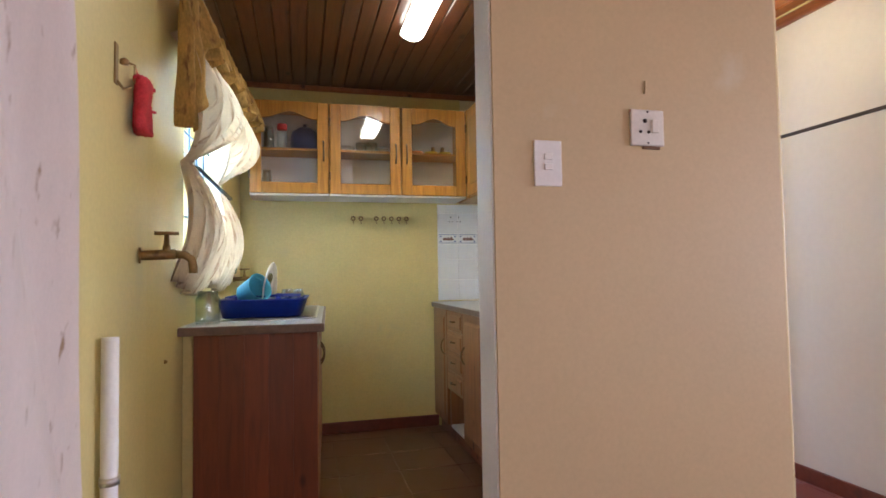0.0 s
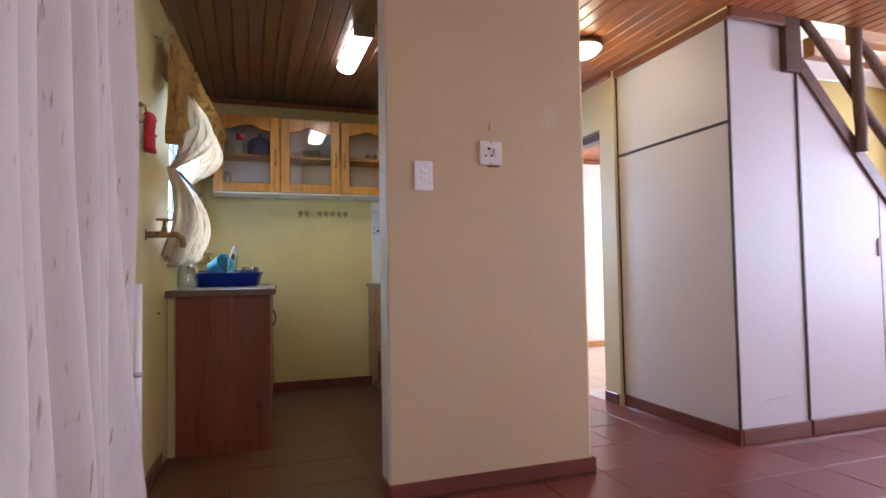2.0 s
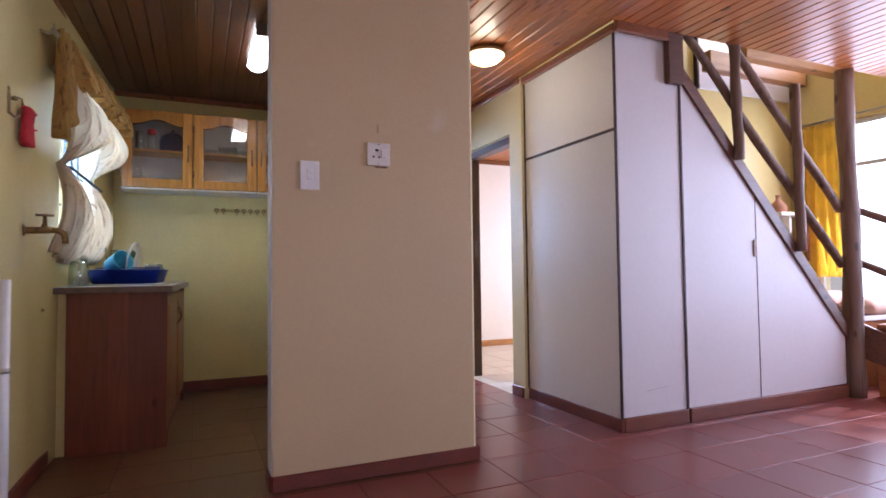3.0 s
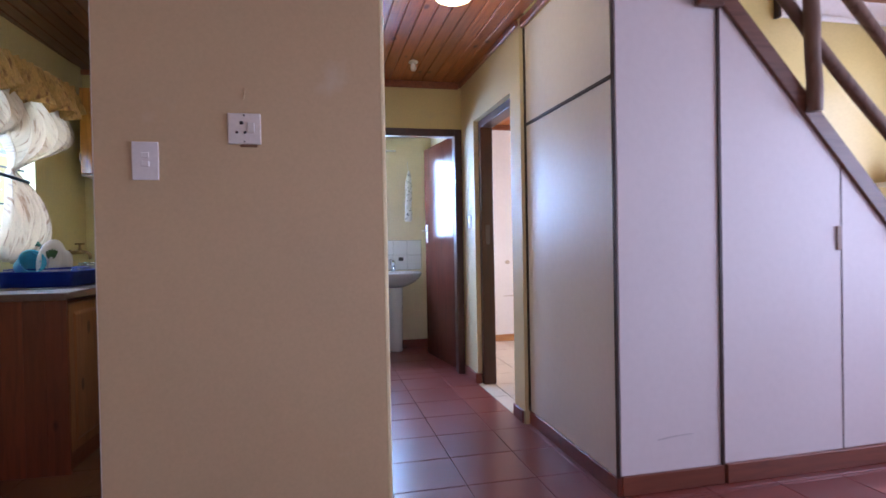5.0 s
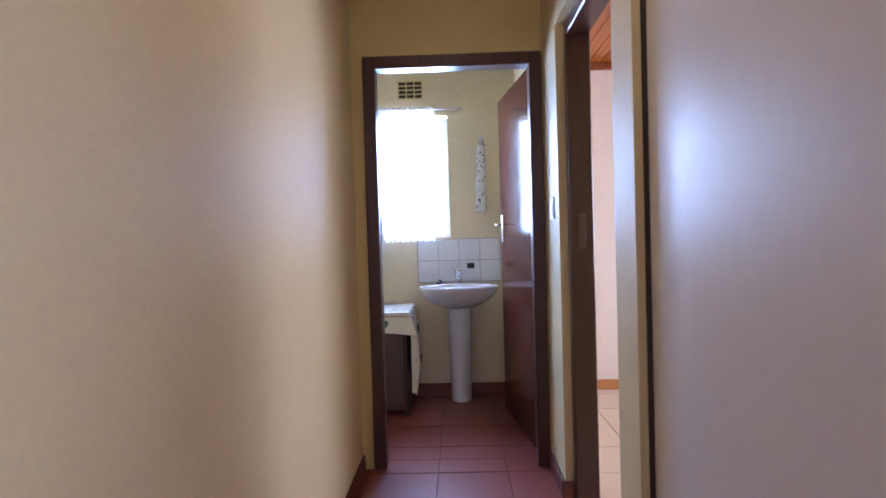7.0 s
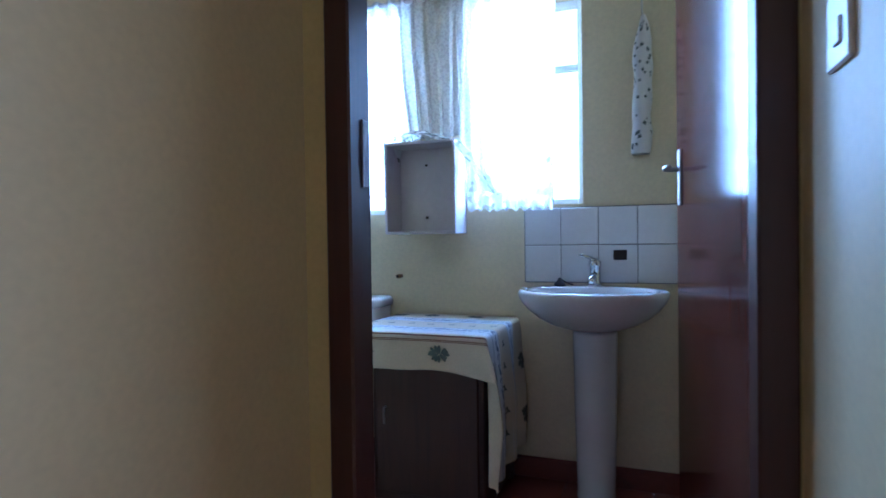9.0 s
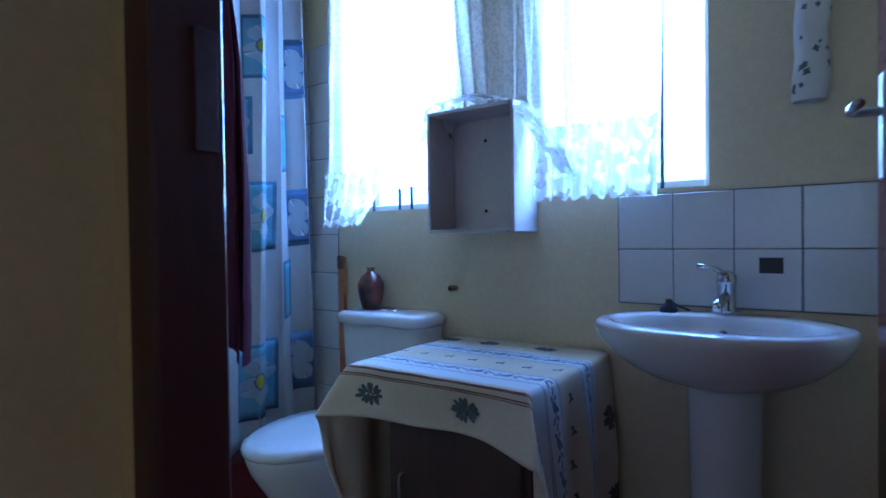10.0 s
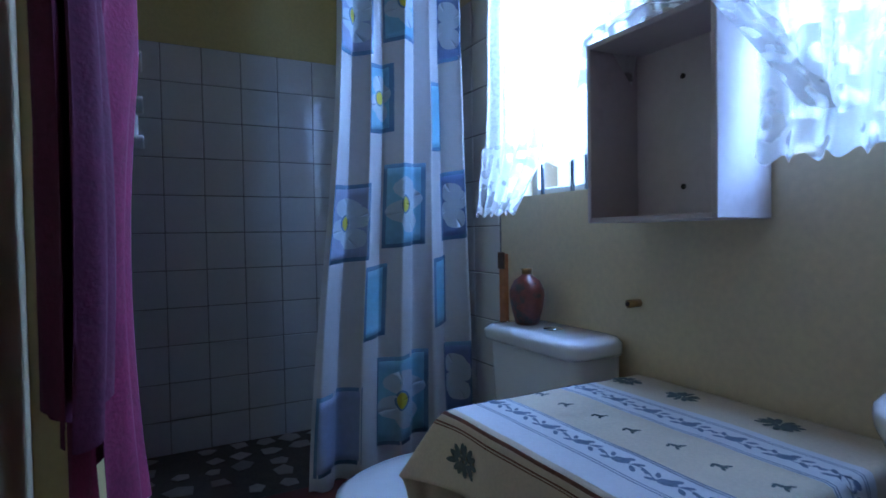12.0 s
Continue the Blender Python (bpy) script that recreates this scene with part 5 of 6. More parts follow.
# ---- bathroom ----
def wall_tiles(name, plane, at, out, a_lines, z_lines, label, z_top, a_lo, a_hi, z_lo):
    """Square wall tiles over grout. plane: x or y; out: the way that they face."""
    def b(u0, v0, u1, v1, d0, d1):
        lo, hi = min(at + out * d0, at + out * d1), max(at + out * d0, at + out * d1)
        return ((lo, u0, v0), (hi, u1, v1)) if plane == "x" else ((u0, lo, v0), (u1, hi, v1))
    back = setting(name, box(*b(a_lo, z_lo, a_hi, z_top, 0.0005, 0.005)), TILEGROUT, label, "tiles")
    for u0, u1 in zip(a_lines, a_lines[1:]):
        for v0, v1 in zip(z_lines, z_lines[1:]):
            key = ("wall", plane, round(u1 - u0, 3), round(v1 - v0, 3))
            if key not in tile_meshes:
                q = b(0.0015, 0.0015, u1 - u0 - 0.0015, v1 - v0 - 0.0015, 0.003, 0.009)
                lo = [c - (at if (i == 0) == (plane == "x") and i < 2 else 0) for i, c in enumerate(q[0])]
                hi = [c - (at if (i == 0) == (plane == "x") and i < 2 else 0) for i, c in enumerate(q[1])]
                bm = box(lo, hi, 0.002)
                mesh = bpy.data.meshes.new("tile")
                bm.to_mesh(mesh)
                bm.free()
                mesh.materials.append(WHITETILE)
                tile_meshes[key] = mesh
            t = new("tile", tile_meshes[key])
            j = 0.0006 * noise.noise((u0 * 31, v0 * 17, 3))
            t.location = (at + j, u0, v0) if plane == "x" else (u0, at + j, v0)
            t.parent = back
    return back
tile_meshes = {}
SZ = [0.097 + 0.16 * k for k in range(12)]
wall_tiles("shower_tiles_side", "x", 0.93, 1, [5.217 - 0.16 + 0.16 * k for k in range(8)], SZ, "white square wall tiles in the shower with dark joints", SZ[-1], 5.057, 6.177, 0.1)
wall_tiles("shower_tiles_back", "y", 6.19, -1, [2.02 - 0.16 * k for k in range(6, -1, -1)], SZ, "white square wall tiles behind the shower curtain", SZ[-1], 0.94, 2.022, 0.1)
wall_tiles("shower_tiles_front", "y", 5.055, 1, [0.95 + 0.16 * k for k in range(7)], SZ, "white square wall tiles in the shower", SZ[-1], 0.94, 2.07, 0.1)
wall_tiles("basin_tiles", "y", 6.19, -1, [3.193 + 0.152 * k for k in range(5)], [0.838, 0.994, 1.15], "white square splash tiles above the basin", 1.152, 3.191, 3.803, 0.836)
solid("dark_sticker", box((3.555, 6.178, 0.932), (3.608, 6.181, 0.972), 0.0008), DARKHOLE, "small dark square sticker on a tile", "sticker", base=(3.58, 6.18, 0.932))
TERRAZZO = material("dark_paving_mortar", (0.12, 0.10, 0.09), 0.6, 0.3, 18, 90, 0.2)
tray_floor = setting("shower_floor", box((0.93, 5.055, 0.0), (1.72, 6.18, 0.115)), TERRAZZO, "dark shower floor set with broken white stone", "floor")
STONE = material("broken_white_stone", (0.50, 0.47, 0.42), 0.45, 0.12, 12, 70, 0.08, each=0.3)
rng = random.Random(5)
cells = [(0.99 + 0.12 * i, 5.12 + 0.12 * j) for i in range(6) for j in range(9)]
for cx, cy in cells:
    if rng.random() < 0.25:
        continue
    n = rng.choice((4, 5, 5))
    r = rng.uniform(0.03, 0.062)
    a0 = rng.random() * 6
    cx, cy = cx + rng.uniform(-0.012, 0.012), cy + rng.uniform(-0.012, 0.012)
    ring = [(cx + r * rng.uniform(0.65, 1.1) * math.cos(a0 + math.tau * k / n), cy + r * rng.uniform(0.65, 1.1) * math.sin(a0 + math.tau * k / n)) for k in range(n)]
    part("stone", prism(ring, "z", 0.113, 0.1175), STONE, tray_floor)
setting("shower_kerb", box((1.70, 5.055, 0.0), (1.86, 6.18, 0.19), 0.012, 2), material("red_kerb_paint", (0.17, 0.035, 0.03), 0.4, 0.2, 6, 60, 0.1), "dark red painted kerb of the shower", "kerb")

# shower curtain
VINYL = material("white_curtain_vinyl", (0.82, 0.83, 0.86), 0.4, 0.03, 6, 60, 0.03, through_light=0.62)
SQ_BLUE = material("pale_blue_print", (0.34, 0.58, 0.72), 0.4, 0.08, 10, 60, 0.0, through_light=0.45)
SQ_VIOLET = material("violet_blue_print", (0.42, 0.48, 0.66), 0.4, 0.08, 10, 60, 0.0, through_light=0.45)
SQ_NAVY = material("navy_print", (0.18, 0.24, 0.46), 0.4, 0.08, 10, 60, 0.0, through_light=0.3)
SQ_LINE = material("slate_blue_print", (0.18, 0.29, 0.46), 0.4, 0.1, 10, 60, 0.0, through_light=0.3)
PETAL = material("white_petal_print", (0.64, 0.71, 0.78), 0.4, 0.03, 10, 60, 0.0, through_light=0.5)
YOLK = material("yellow_print", (0.62, 0.55, 0.06), 0.4, 0.08, 10, 60, 0.0, through_light=0.4)
def shower_cloth(u, z, off=0.0):
    v = (2.12 - z) / 1.86
    y0, y1 = 5.675 - 0.10 * v + 0.02 * math.sin(v * 5), 6.105 + 0.03 * v
    fold = 0.024 * math.sin(u * 27 + 0.5 * math.sin(v * 4)) * (0.8 + 0.3 * v) + 0.013 * math.sin(u * 12 + 1.2 + v * 1.5) + 0.006 * noise.noise((u * 9, v * 5, 3))
    return Vector((1.89 + fold + off + 0.05 * v * (1 - u) * 0.3, y0 + (y1 - y0) * u + 0.006 * math.sin(u * 54 + 1), z))
scurtain = thing("shower_curtain", (1.89, 5.85, 0.26), "white shower curtain with blue squares and flowers, drawn aside", "shower curtain")
part("cloth", sheet(lambda u, v: shower_cloth(u, 2.12 - 1.86 * v + 0.006 * math.sin(u * 40) * v), 150, 44, 0.0012), VINYL, scurtain)
def cloth_patch(name, u0, u1, z0, z1, mat, off, nu=14, nv=10, skew=0.0):
    return part(name, sheet(lambda a, b: shower_cloth(u0 + (u1 - u0) * a, z0 + (z1 - z0) * b + skew * (a - 0.5), off), nu, nv, 0.0006), mat, scurtain)
def cloth_oval(name, u, z, ru, rz, mat, off, turn=0.0):
    def fn(a, b):
        du, dz = ru * a * math.cos(math.tau * b), rz * a * math.sin(math.tau * b)
        return shower_cloth(u + du * math.cos(turn) - dz * math.sin(turn) * ru / rz, z + du * math.sin(turn) * rz / ru + dz * math.cos(turn), off)
    return part(name, sheet(lambda a, b: fn(0.02 + 0.98 * a, b), 3, 16, 0.0006), mat, scurtain)
for u, z, w, h, fill, flower in [(a, b, c * 1.25, d * 1.08, e, f) for a, b, c, d, e, f in ((0.17, 1.07, 0.20, 0.21, SQ_VIOLET, True), (0.17, 1.72, 0.20, 0.21, SQ_VIOLET, True), (0.15, 0.43, 0.20, 0.21, SQ_VIOLET, False),
                                 (0.36, 1.47, 0.12, 0.19, SQ_BLUE, True), (0.36, 0.82, 0.10, 0.20, SQ_BLUE, False),
                                 (0.55, 1.13, 0.21, 0.235, SQ_BLUE, True), (0.55, 0.50, 0.24, 0.25, SQ_BLUE, True), (0.52, 1.78, 0.18, 0.21, SQ_BLUE, True),
                                 (0.80, 1.43, 0.07, 0.20, SQ_BLUE, False), (0.82, 0.84, 0.07, 0.20, SQ_BLUE, False),
                                 (0.91, 1.13, 0.11, 0.20, SQ_NAVY, True), (0.91, 1.74, 0.11, 0.21, SQ_NAVY, True), (0.91, 0.54, 0.12, 0.21, SQ_NAVY, True))]:
    cloth_patch("square_print", u - w / 2 - 0.012, u + w / 2 + 0.012, z - h / 2 - 0.008, z + h / 2 + 0.008, SQ_LINE, 0.0025, skew=0.012)
    cloth_patch("square_print", u - w / 2 + 0.006, u + w / 2 - 0.006, z - h / 2 + 0.005, z + h / 2 - 0.005, fill, 0.0042, skew=0.012)
    if flower:
        for k in range(4):
            a = 0.4 + k * math.tau / 4
            cloth_oval("petal_print", u + 0.3 * w * 0.62 * math.cos(a), z + 0.3 * h * 0.75 * math.sin(a), 0.33 * w, 0.15 * h, PETAL, 0.0058, a)
        if fill is not SQ_NAVY:
            cloth_oval("centre_print", u - 0.10 * w, z, 0.17 * w, 0.125 * h, SQ_LINE, 0.0072)
            cloth_oval("centre_print", u - 0.10 * w, z, 0.135 * w, 0.10 * h, YOLK, 0.0086)
part("rod", bar([(1.89, 5.06, 2.13), (1.89, 6.185, 2.13)], 0.012, 10), STEEL, scurtain)
for k in range(9):
    y = 5.68 + 0.052 * k
    part("ring", bar([(1.89 + 0.017 * math.cos(a), y, 2.125 + 0.017 * math.sin(a)) for a in (math.tau * i / 10 for i in range(11))], 0.002, 6), WHITEPLASTIC, scurtain)

# corner shelf in the shower
caddy = thing("shower_shelf", (1.5, 5.09, 1.3), "white plastic shower shelf with bottles", "shelf")
for z in (1.34, 1.46, 1.60):
    part("tray", box((1.40, 5.066, z), (1.62, 5.15, z + 0.012), 0.004), WHITEPLASTIC, caddy)
part("back", box((1.40, 5.066, 1.34), (1.62, 5.072, 1.74), 0.003), WHITEPLASTIC, caddy)
for x, m, w in ((1.46, GREENCLOTH, "green"), (1.55, WHITEPLASTIC, "white")):
    solid("shampoo_bottle", lathe([(0.022, 0), (0.025, 0.008), (0.025, 0.07), (0.01, 0.085), (0.01, 0.10)], (x, 5.11, 1.352), 14), m, w + " plastic bottle on the shower shelf", "bottle", "bottles on the shower shelf", base=(x, 5.11, 1.352))

# basin
PORCELAIN = material("white_porcelain", (0.76, 0.76, 0.78), 0.12, 0.02, 6, 40, 0.0, coat=0.4)
CHROME = material("chrome", (0.62, 0.63, 0.66), 0.12, 0.04, 10, 60, 0.0, metal=1.0)
basin = thing("pedestal_basin", (3.487, 6.0, 0), "white porcelain pedestal basin with a chrome mixer tap", "basin")
def oval(rx, ry, z, n=36, cy=5.975):
    """Half oval front with a flat back on the wall."""
    pts = []
    for i in range(n):
        a = math.tau * i / n
        s = math.sin(a)
        pts.append((3.487 + rx * math.copysign(abs(math.cos(a)) ** 0.85, math.cos(a)), min(6.186, cy + ry * s * (1.0 if s < 0 else 0.98)), z))
    return pts
def dish(r, z):
    return [(3.487 + 0.23 * r * math.cos(a), 5.955 + 0.135 * r * math.sin(a), z) for a in (math.tau * i / 36 for i in range(36))]
bowl = bmesh.new()
rings(bowl, [oval(0.075, 0.08, 0.664, cy=6.06), oval(0.105, 0.105, 0.672, cy=6.045), oval(0.165, 0.145, 0.694, cy=6.02), oval(0.208, 0.175, 0.722, cy=6.0), oval(0.242, 0.198, 0.754, cy=5.985), oval(0.264, 0.211, 0.785), oval(0.2745, 0.217, 0.806), oval(0.2755, 0.218, 0.815), oval(0.273, 0.216, 0.823), oval(0.266, 0.21, 0.828), dish(1.02, 0.827), dish(0.985, 0.822), dish(0.95, 0.80), dish(0.84, 0.755), dish(0.6, 0.722), dish(0.15, 0.705)])
part("bowl", smooth(bowl), PORCELAIN, basin)
ped = bmesh.new()
rings(ped, [[(3.49 + sx * math.cos(a), 6.07 + sy * math.sin(a), z) for a in (math.tau * i / 28 for i in range(28))] for sx, sy, z in ((0.074, 0.086, 0), (0.075, 0.088, 0.015), (0.072, 0.084, 0.03), (0.078, 0.086, 0.25), (0.083, 0.089, 0.55), (0.085, 0.091, 0.65), (0.083, 0.089, 0.66))])
part("pedestal", smooth(ped), PORCELAIN, basin)
mixer = part("mixer_body", lathe([(0.026, 0), (0.026, 0.012), (0.022, 0.02), (0.022, 0.075), (0.025, 0.08), (0.024, 0.10), (0.012, 0.112)], (3.487, 6.13, 0.828), 20), CHROME, basin, "chrome mixer tap body")
part("mixer_lever", bar([(3.487, 6.13, 0.93), (3.47, 6.09, 0.945), (3.44, 6.03, 0.956)], 0.011, 10, 0.005), CHROME, mixer)
part("mixer_spout", bar([(3.487, 6.125, 0.875), (3.485, 6.06, 0.872), (3.483, 6.02, 0.858), (3.483, 6.015, 0.845)], 0.013, 12), CHROME, mixer)
part("overflow", bar([(3.487, 6.085, 0.782), (3.487, 6.072, 0.778)], 0.012, 12), DARKHOLE, basin)
part("drain", lathe([(0.02, 0), (0.02, 0.003)], (3.487, 5.955, 0.7055), 16), CHROME, basin)
plug = thing("basin_plug", (3.35, 6.11, 0.828), "black rubber plug lying on the basin rim", "plug")
RUBBER = material("black_rubber", (0.03, 0.03, 0.035), 0.6, 0.1)
part("stopper", lathe([(0.022, 0), (0.024, 0.008), (0.018, 0.018), (0.008, 0.024), (0.008, 0.034)], (3.35, 6.11, 0.828), 14), RUBBER, plug)
part("chain", bar([(3.35, 6.11, 0.86), (3.37, 6.12, 0.845), (3.40, 6.13, 0.832)], 0.003, 6), RUBBER, plug)

# toilet
toilet = thing("toilet", (2.33, 5.85, 0), "white porcelain toilet with a closed seat and cistern", "toilet")
def rr(x0, y0, x1, y1, z, r):
    return rect_ring(x0 + 0.115, y0, x1 + 0.115, y1, z + 0.012, r, 6)
cist = bmesh.new()
rings(cist, [rr(2.09, 6.04, 2.43, 6.186, 0.40, 0.03), rr(2.075, 6.03, 2.445, 6.187, 0.55, 0.035), rr(2.07, 6.025, 2.45, 6.187, 0.715, 0.035)])
part("cistern", smooth(cist), PORCELAIN, toilet)
lid = bmesh.new()
rings(lid, [rr(2.06, 6.01, 2.46, 6.188, 0.715, 0.04), rr(2.055, 6.005, 2.465, 6.189, 0.725, 0.045), rr(2.055, 6.005, 2.465, 6.189, 0.745, 0.045), rr(2.07, 6.02, 2.45, 6.187, 0.757, 0.045), rr(2.11, 6.05, 2.41, 6.182, 0.759, 0.04)])
lidp = part("cistern_lid", smooth(lid), PORCELAIN, toilet)
part("flush_button", lathe([(0.026, 0), (0.026, 0.004), (0.02, 0.006)], (2.395, 6.10, 0.771), 18), CHROME, lidp, "chrome flush button")
def egg(sx, front, back, z):
    pts = []
    for i in range(32):
        a = math.tau * i / 32
        s = math.sin(a)
        pts.append((2.34 + sx * math.cos(a), 5.80 + (front if s < 0 else back) * s, z))
    return pts
pan = bmesh.new()
rings(pan, [egg(0.11, 0.12, 0.2, 0), egg(0.10, 0.11, 0.2, 0.05), egg(0.12, 0.17, 0.22, 0.2), egg(0.175, 0.26, 0.23, 0.34), egg(0.185, 0.275, 0.235, 0.385), egg(0.18, 0.27, 0.235, 0.395)])
part("bowl", smooth(pan), PORCELAIN, toilet)
seatm = bmesh.new()
rings(seatm, [egg(0.185, 0.28, 0.2, 0.397), egg(0.19, 0.285, 0.2, 0.405), egg(0.188, 0.283, 0.2, 0.418), egg(0.17, 0.262, 0.19, 0.428), egg(0.1, 0.17, 0.12, 0.433)])
part("seat_lid", smooth(seatm), PORCELAIN, toilet)
VASE = material("dark_glazed_clay", (0.13, 0.028, 0.016), 0.3, 0.3, 18, 80, 0.08, second=(0.035, 0.03, 0.025), second_at=0.5, coat=0.4)
vase = thing("vase", (2.28, 6.10, 0.7715), "small dark brown glazed vase on the cistern", "vase")
part("body", lathe([(0.028, 0), (0.033, 0.004), (0.043, 0.04), (0.050, 0.08), (0.049, 0.098), (0.036, 0.125), (0.018, 0.138), (0.014, 0.143)], (2.28, 6.10, 0.7715), 26), VASE, vase)
part("neck", lathe([(0.014, 0), (0.014, 0.012), (0.017, 0.016), (0.0155, 0.018)], (2.28, 6.10, 0.9125), 18), BRASS, vase, "pale bronze neck")
stub = thing("pipe_stub", (2.607, 6.16, 0.858), "cut brass pipe stub in the yellow wall", "pipe")
part("tube", bar([(2.607, 6.19, 0.858), (2.605, 6.155, 0.858)], 0.010, 12), BRASS, stub)
part("bore", bar([(2.605, 6.156, 0.858), (2.605, 6.1535, 0.858)], 0.006, 10), DARKHOLE, stub)
lath = thing("wooden_lath", (2.05, 6.18, 0.70), "orange wooden lath fixed beside the shower tiles", "lath")
part("strip", box((2.03, 6.172, 0.45), (2.062, 6.189, 0.965), 0.002), ORANGEWOOD, lath)
part("joint", box((2.028, 6.168, 0.915), (2.066, 6.173, 0.97), 0.002), HANDLE, lath, "dark brown end block")

# side table with its cloth
cab = thing("bathroom_cabinet", (2.85, 5.93, 0), "dark brown low wooden cabinet under a tablecloth", "cabinet")
DARKCAB = wood("dark_cabinet_wood", (0.055, 0.022, 0.016), (0.03, 0.012, 0.01), 0.6, "z", 6, 0.0, knots=False)
part("top", box((2.612, 5.675, 0.66), (3.148, 6.178, 0.68), 0.004), DARKCAB, cab)
part("body", box((2.70, 5.715, 0.04), (3.14, 6.17, 0.66), 0.004), DARKCAB, cab)
fdoor = part("door", box((2.72, 5.70, 0.08), (3.12, 5.715, 0.645), 0.004), DARKCAB, cab)
part("key", bar([(2.76, 5.70, 0.40), (2.76, 5.685, 0.40), (2.76, 5.683, 0.38), (2.76, 5.684, 0.34)], 0.004, 8), STEEL, fdoor, "small hanging key")
for x in (2.72, 3.12):
    for y in (5.737, 6.15):
        part("foot", box((x - 0.02, y - 0.02, 0), (x + 0.02, y + 0.02, 0.04)), DARKCAB, cab)
CLOTH = material("cream_table_cloth", (0.66, 0.58, 0.44), 0.9, 0.08, 7, 170, 0.2)
CLOTHWHITE = material("white_cloth_band", (0.70, 0.70, 0.72), 0.9, 0.05, 7, 170, 0.2)
PRINT = material("grey_green_print", (0.10, 0.12, 0.12), 0.9, 0.25, 20, 120, 0.1)
PRINTBLUE = material("grey_blue_print", (0.17, 0.21, 0.30), 0.9, 0.25, 20, 120, 0.1)
LINE = material("brown_stripe_print", (0.20, 0.10, 0.07), 0.9, 0.2, 20, 120, 0.1)
W0, W1, F0, F1, ZT = 2.607, 3.155, 5.668, 6.182, 0.6865
def cloth_at(s, t):
    """The tablecloth: s across from one side's hem to the other's, t from the front hem to the wall. Its front corners flare outwards."""
    dx = max(0.0, W0 - s, s - W1)
    side = -1 if s < (W0 + W1) / 2 else 1
    dy = max(0.0, F0 - t)
    x, y = min(max(s, W0), W1), max(t, F0)
    z = ZT + 0.0025 * noise.noise((s * 9, t * 9, 1))
    r = 0.012
    near_corner = max(0.0, 1 - dx / 0.42) if dx > 0 else max(0.0, 1 - min(s - W0, W1 - s) / 0.14) ** 2
    drop = math.hypot(dx, dy)
    if dy > 0:
        y -= r * (1 - math.exp(-dy / r)) + 0.012 * math.sin(s * 16 + 1) * min(1, dy / 0.08) * (1 - near_corner) + 0.075 * dy / 0.135 * near_corner
        x += side * 0.05 * dy / 0.135 * (near_corner if dx == 0 else max(0.0, 1 - (dx / 0.5) ** 2))
        if dx == 0:
            drop *= 1 - 0.04 * math.sin((s - W0) / (W1 - W0) * math.pi)
    if dx > 0:
        x += side * (r * (1 - math.exp(-dx / r)) + (0.02 + 0.017 * math.sin(t * 34 + s * 2)) * min(1, dx / 0.3))
    z -= max(0.0, drop - 0.004)
    return Vector((x, y, max(z, 0.02)))
def cloth_off(s, t, off):
    e = 0.002
    p = cloth_at(s, t)
    n = (cloth_at(s + e, t) - cloth_at(s - e, t)).cross(cloth_at(s, t + e) - cloth_at(s, t - e))
    return p + (n.normalized() if n.length > 1e-12 else Vector((0, 0, 1))) * off
tcloth = thing("tablecloth", (2.85, 5.93, ZT), "cream and white cloth with leaf prints draped over the low cabinet", "tablecloth")
S0, S1, T0 = W0 - 0.47, W1 + 0.52, F0 - 0.14
part("cloth", sheet(lambda a, b: cloth_at(S0 + (S1 - S0) * a, T0 + (F1 - T0) * b), 150, 70, 0.0015), CLOTH, tcloth)
def cloth_band(name, t0, t1, mat, off, s0=S0 + 0.002, s1=S1 - 0.002):
    return part(name, sheet(lambda a, b: cloth_off(s0 + (s1 - s0) * a, t0 + (t1 - t0) * b, off), 150, max(2, round((t1 - t0) / 0.02)), 0.0), mat, tcloth)
cloth_band("white_band", 5.674, 6.045, CLOTHWHITE, 0.0012)
cloth_band("cream_band", 5.806, 5.942, CLOTH, 0.0016)
for t, w in ((5.659, 0.0028), (5.644, 0.0016), (5.639, 0.0012)):
    cloth_band("stripe", t - w, t + w, LINE, 0.0014)
for t in (5.725, 5.731, 5.797, 5.803, 5.945, 5.951, 6.017, 6.023):
    cloth_band("stripe", t - 0.0011, t + 0.0011, PRINTBLUE, 0.002)
def vine(t, phase):
    """A thin stem that winds along the cloth."""
    def fn(a, b):
        s = S0 + 0.01 + (S1 - S0 - 0.02) * a
        return cloth_off(s, t + 0.007 * math.sin(s * math.tau / 0.085 + phase) + (b - 0.5) * 0.0026, 0.0022)
    part("vine_print", sheet(fn, 260, 1, 0.0), PRINTBLUE, tcloth)
def leaf_print(name, s, t, marks, mat, off=0.0024):
    bm = bmesh.new()
    for ds, dt, rl, rw, a in marks:
        ring = []
        for i in range(8):
            b = math.tau * i / 8
            p, q = rl * math.cos(b), rw * math.sin(b)
            ring.append(cloth_off(s + ds + p * math.cos(a) - q * math.sin(a), min(F1 - 0.003, t + dt + p * math.sin(a) + q * math.cos(a)), off))
        bm.faces.new([bm.verts.new(v) for v in ring])
    return part(name, bm, mat, tcloth)
rng = random.Random(11)
def cluster(r):
    """Leaves that spread from the middle of a spray."""
    marks = []
    for k in range(13):
        a, d = math.tau * k / 13 + rng.uniform(-0.15, 0.15), rng.uniform(0.5, 0.68) * r
        marks.append((1.25 * d * math.cos(a), 0.85 * d * math.sin(a), rng.uniform(0.34, 0.46) * r, rng.uniform(0.15, 0.21) * r, a))
    for k in range(6):
        a = math.tau * k / 6 + 0.3
        marks.append((0.24 * r * math.cos(a), 0.2 * r * math.sin(a), 0.2 * r, 0.09 * r, a + 0.5))
    return marks
